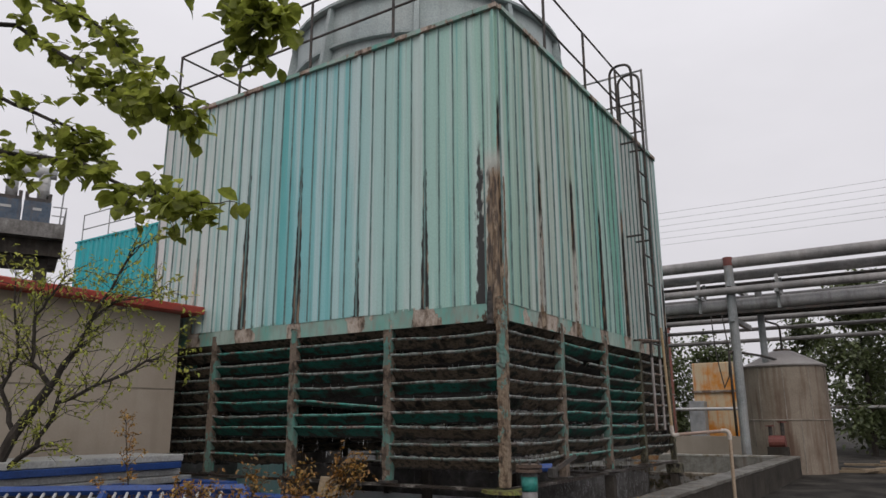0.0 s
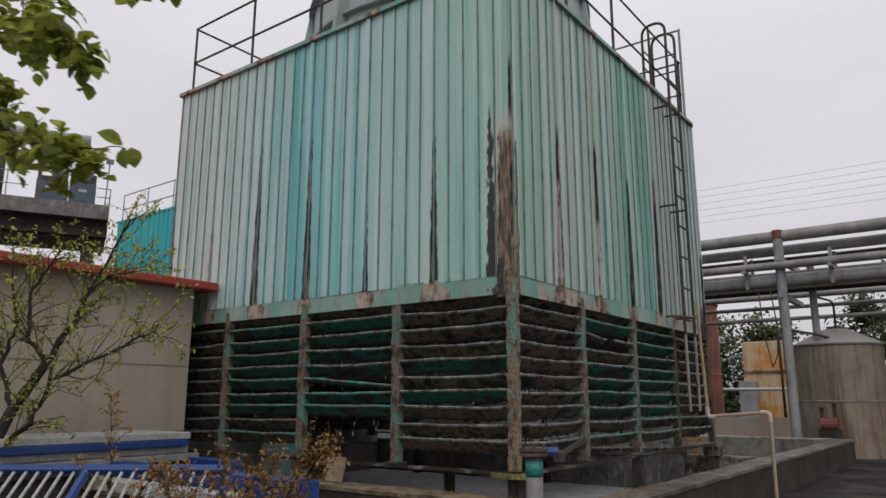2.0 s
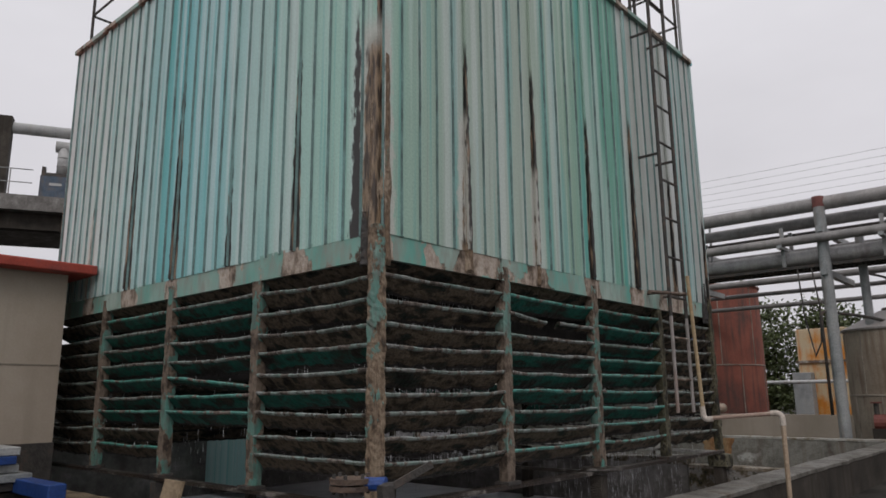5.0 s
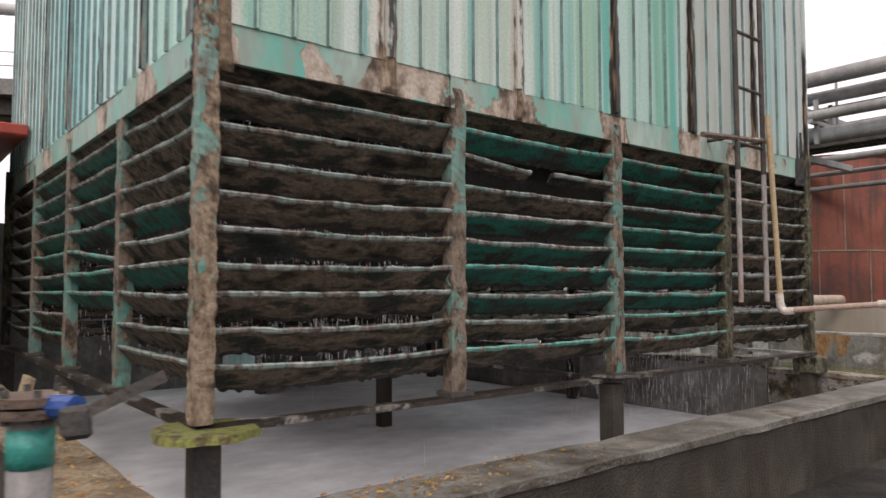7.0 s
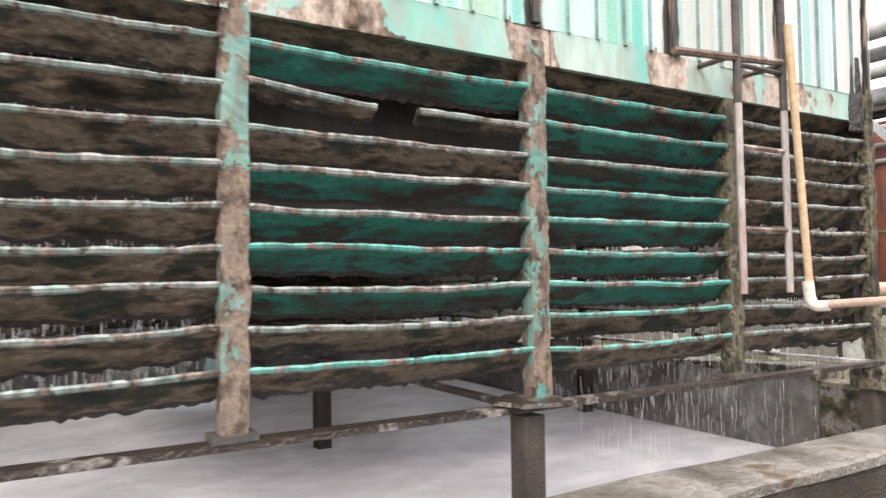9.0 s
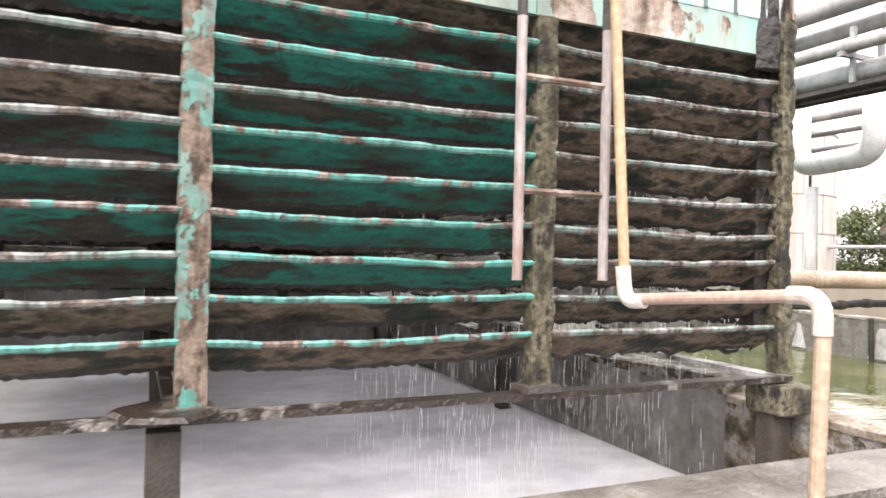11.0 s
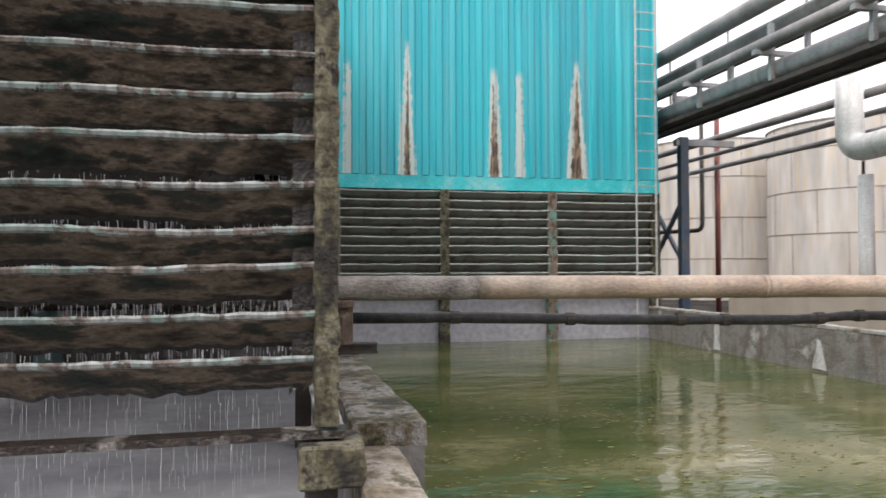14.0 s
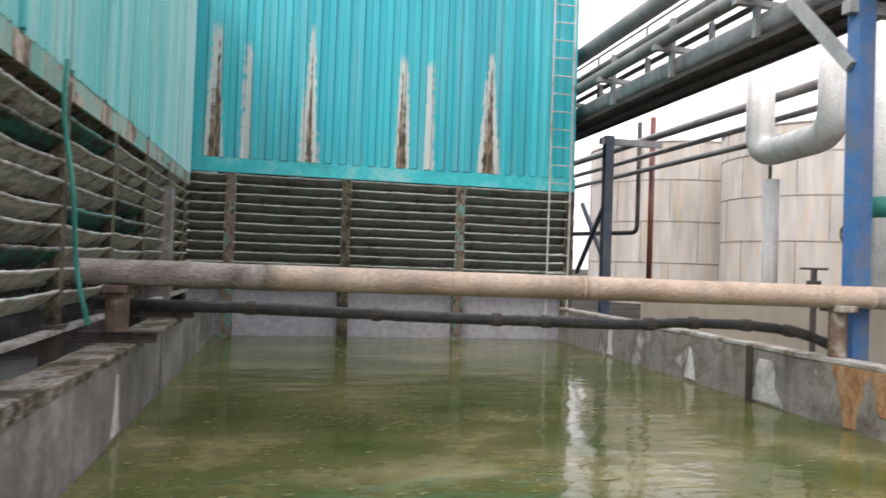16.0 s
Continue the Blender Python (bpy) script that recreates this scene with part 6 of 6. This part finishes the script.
guided_tree("shrub", "dense russet-leaved garden shrub beside stacked panels", "shrub", (-3.95, 3.9, 0), [(-3.95, 3.9, 0), (-3.95, 3.9, 0.15), (-3.94, 3.9, 0.35)], 0.02,
            [(((-3.94, 3.9, 0.3), (-3.6, 4.0, 0.6), (-3.45, 4.1, 0.95), (-3.32, 4.15, 1.08)), 0.01), (((-3.94, 3.9, 0.3), (-4.1, 4.0, 0.7), (-4.2, 4.1, 0.98)), 0.01),
             (((-3.94, 3.9, 0.3), (-3.85, 4.05, 0.6), (-3.75, 4.15, 1.0)), 0.01), (((-3.94, 3.9, 0.25), (-4.4, 3.9, 0.5), (-4.7, 3.95, 0.88)), 0.01),
             (((-3.94, 3.9, 0.3), (-3.8, 3.8, 0.6), (-3.5, 3.8, 0.95)), 0.01), (((-3.94, 3.9, 0.3), (-4.1, 3.8, 0.6), (-4.45, 3.9, 0.9)), 0.01)],
            (0.034, 0.017), M_RUSSET, 4, 11, 5, 0.2)
guided_tree("shrub", "russet-leaved garden shrub with one tall shoot", "shrub", (-5.75, 4.1, 0), [(-5.75, 4.1, 0), (-5.75, 4.1, 0.2), (-5.73, 4.1, 0.45)], 0.02,
            [(((-5.73, 4.1, 0.4), (-5.8, 4.15, 0.8), (-6.0, 4.2, 1.42)), 0.01), (((-5.73, 4.1, 0.4), (-5.4, 4.1, 0.6), (-5.0, 4.1, 0.92)), 0.01), (((-5.73, 4.1, 0.4), (-5.9, 4.05, 0.6), (-6.0, 4.0, 0.85)), 0.01)],
            (0.034, 0.017), M_RUSSET, 4, 12, 4, 0.16)

# overhanging broadleaf branches
guided_tree("broadleaf_tree", "leafy tree beside the path with branches hanging over it", "tree", (-5.2, 0.1, 0),
            [(-5.2, 0.1, 0), (-5.15, 0.15, 1.2), (-5.0, 0.25, 2.4), (-4.8, 0.4, 3.6)], 0.16,
            [(((-4.9, 0.3, 2.9), (-4.3, 1.7, 2.95), (-3.6, 2.0, 2.78), (-3.25, 2.0, 2.68), (-2.84, 2.0, 2.46), (-2.54, 2.0, 2.36), (-2.33, 2.0, 2.32)), 0.016),
             (((-4.9, 0.3, 3.1), (-4.03, 1.8, 3.22), (-3.44, 2.0, 2.92), (-3.3, 2.0, 2.8)), 0.016),
             (((-4.9, 0.3, 3.3), (-3.95, 1.9, 3.63), (-3.32, 2.0, 3.2), (-3.0, 2.0, 2.98), (-2.65, 2.0, 2.85), (-2.5, 2.0, 2.78)), 0.014),
             (((-4.8, 0.4, 3.6), (-3.7, 1.8, 3.75), (-3.23, 2.0, 3.42), (-2.9, 2.0, 3.12)), 0.013),
             (((-2.9, 1.97, 3.6), (-2.3, 2.0, 3.38), (-2.15, 2.0, 3.12), (-2.12, 2.0, 2.98)), 0.006),
             (((-2.9, 1.97, 3.6), (-2.2, 2.02, 3.34), (-2.0, 2.0, 3.15), (-1.95, 2.0, 3.07)), 0.006),
             (((-4.9, 0.3, 3.0), (-4.2, 1.7, 2.85), (-3.75, 1.9, 2.7)), 0.012)],
            (0.078, 0.056), M_LEAF, 2, 21, 2, 0.17, 0.05)


def far_tree(seed, x, y, h, w, label, dense=1.0):
    rng = random.Random(seed)
    t = thing("yard_tree", label, "tree", group="trees behind the yard", at=(x, y, 0))
    part("trunk", tubed([(x, y, 0), (x + 0.1, y, h * 0.5), (x, y, h * 0.92)], 0.12, 7, 0.02), M_BARK, t)
    limbs, crown = bmesh.new(), bmesh.new()
    for k in range(int(30 * dense)):
        f = rng.uniform(0.05, 0.97)
        a = rng.uniform(0, 2 * math.pi)
        ln = w * (0.35 + 0.65 * math.sin(math.pi * min(1, f * 0.95 + 0.1))) * rng.uniform(0.6, 1.1)
        pts = twig(rng, (x, y, h * f), (math.cos(a), math.sin(a), 0.5), ln, 0.2, 0.03, 5)
        tube(limbs, pts, 0.03, 4, 0.008, False)
        for p in pts[1:]:
            for _ in range(26):
                q = p + Vector((rng.gauss(0, 0.28), rng.gauss(0, 0.28), rng.gauss(0, 0.3)))
                leaf_shape(crown, q, Vector((rng.uniform(-1, 1), rng.uniform(-1, 1), rng.uniform(-1, 0.4))), Vector((rng.uniform(-1, 1), rng.uniform(-1, 1), 1)), rng.uniform(0.16, 0.34), rng.uniform(0.09, 0.17))
    part("branch", limbs, M_BARK, t)
    part("crown", crown, M_FAR, t)


rng = random.Random(5)
for k in range(12):
    far_tree(60 + k, -22 + k * 3.4 + rng.uniform(-1, 1), 44 + rng.uniform(-3, 4), rng.uniform(5, 7.5), rng.uniform(1.6, 2.6), "slender green tree behind the yard")
for k in range(4):
    far_tree(90 + k, -1.5 + k * 3.2, 36 + rng.uniform(-2, 2), rng.uniform(6, 7.5), 2.6, "dense dark green tree behind the yard", 1.5)
for k in range(5):
    far_tree(120 + k, -36 + k * 3.6, 52 + rng.uniform(-2, 2), rng.uniform(4.5, 6), 2.8, "round green tree behind the tanks", 1.2)

# ---- falling water, scum ----
rng = random.Random(8)
bm = bmesh.new()
for k in range(1300):
    if k % 4:
        x, y = rng.uniform(X1 - 1.6, X1 - 0.25), rng.uniform(Y1 - 2.2, Y1 - 0.2)
    else:
        x, y = rng.uniform(X0 + 0.2, X1 - 0.25), rng.choice((rng.uniform(Y0 + 1.2, Y1 - 1.6), rng.uniform(Y1 - 1.6, Y1 - 0.2)))
    ln = rng.uniform(0.04, 0.16)
    z = rng.uniform(WATER, 1.6)
    r = rng.uniform(0.0005, 0.0012)
    a = [bm.verts.new((x + r * math.cos(t), y + r * math.sin(t), z)) for t in (0, 2.09, 4.19)]
    b = [bm.verts.new((x + r * math.cos(t), y + r * math.sin(t), z + ln)) for t in (0, 2.09, 4.19)]
    for j in range(3):
        bm.faces.new((a[j], a[(j + 1) % 3], b[(j + 1) % 3], b[j]))
for k in range(4200):
    if k % 4:
        x, y = X1 - rng.uniform(0.16, 0.5), rng.choice((rng.uniform(Y0 + 0.1, Y0 + 1.6), rng.uniform(Y1 - 1.6, Y1 - 0.1)))
    else:
        x, y = rng.uniform(X0 + 0.3, X1 - 0.3), rng.choice((Y0 + rng.uniform(0.16, 0.4), Y1 - rng.uniform(0.16, 0.4)))
    z, ln, r = rng.uniform(0.85, 2.45), rng.uniform(0.02, 0.09), rng.uniform(0.0008, 0.0022)
    a = [bm.verts.new((x + r * math.cos(t), y + r * math.sin(t), z)) for t in (0, 2.09, 4.19)]
    b = [bm.verts.new((x + r * math.cos(t), y + r * math.sin(t), z + ln)) for t in (0, 2.09, 4.19)]
    for j in range(3):
        bm.faces.new((a[j], a[(j + 1) % 3], b[(j + 1) % 3], b[j]))
single("falling_water", bm, M_SPRAY, "drops of water falling into the basin", "water", kind="stuff")
bm = bmesh.new()
for k in range(1500):
    x, y = rng.uniform(-14.2, -3.1), rng.uniform(14.4, 20.8)
    if noise.noise(Vector((x * 0.5, y * 0.8, 2))) < rng.uniform(-0.5, 0.3):
        continue
    r = rng.choice((0.004, 0.006, 0.008, 0.012, 0.02))
    el = rng.uniform(1, 2.5)
    vs = [bm.verts.new((x + r * math.cos(t) * rng.uniform(0.6, 1.2), y + el * r * math.sin(t) * rng.uniform(0.6, 1.2), WATER + 0.004)) for t in [2 * math.pi * i / 7 for i in range(7)]]
    bm.faces.new(vs)
for k in range(70):
    cx, cy = rng.uniform(-12.5, -4.0), rng.uniform(14.6, 19.5)
    for _ in range(rng.randrange(8, 34)):
        x, y = cx + rng.gauss(0, 0.10), cy + rng.gauss(0, 0.30)
        r = rng.uniform(0.004, 0.012)
        if 14.35 < y < 20.85:
            bm.faces.new([bm.verts.new((x + r * math.cos(t) * rng.uniform(0.6, 1.2), y + 2.2 * r * math.sin(t) * rng.uniform(0.6, 1.2), WATER + 0.006)) for t in [2 * math.pi * i / 7 for i in range(7)]])
single("algae_flecks", bm, M_SCUM, "pale algae flecks floating on the pool", "algae", kind="stuff")

rng = random.Random(31)
bm = bmesh.new()
for k in range(420):
    if k % 2:
        x, y = rng.uniform(-2.93, -2.62), rng.gauss(7.9, 0.6)
    else:
        x, y = rng.gauss(-3.9, 0.8), rng.uniform(6.64, 6.93)
    if not (6.64 < y < 21 and -8 < x < -2.62):
        continue
    leaf_shape(bm, Vector((x, y, TOP + 0.008 + rng.uniform(0, 0.012))), Vector((rng.uniform(-1, 1), rng.uniform(-1, 1), 0.1)), Vector((rng.uniform(-0.4, 0.4), rng.uniform(-0.4, 0.4), 1)), rng.uniform(0.015, 0.045), rng.uniform(0.008, 0.02))
single("leaf_litter", bm, M_RUSSET, "dry brown leaf litter lying on the basin wall", "leaves", kind="stuff")
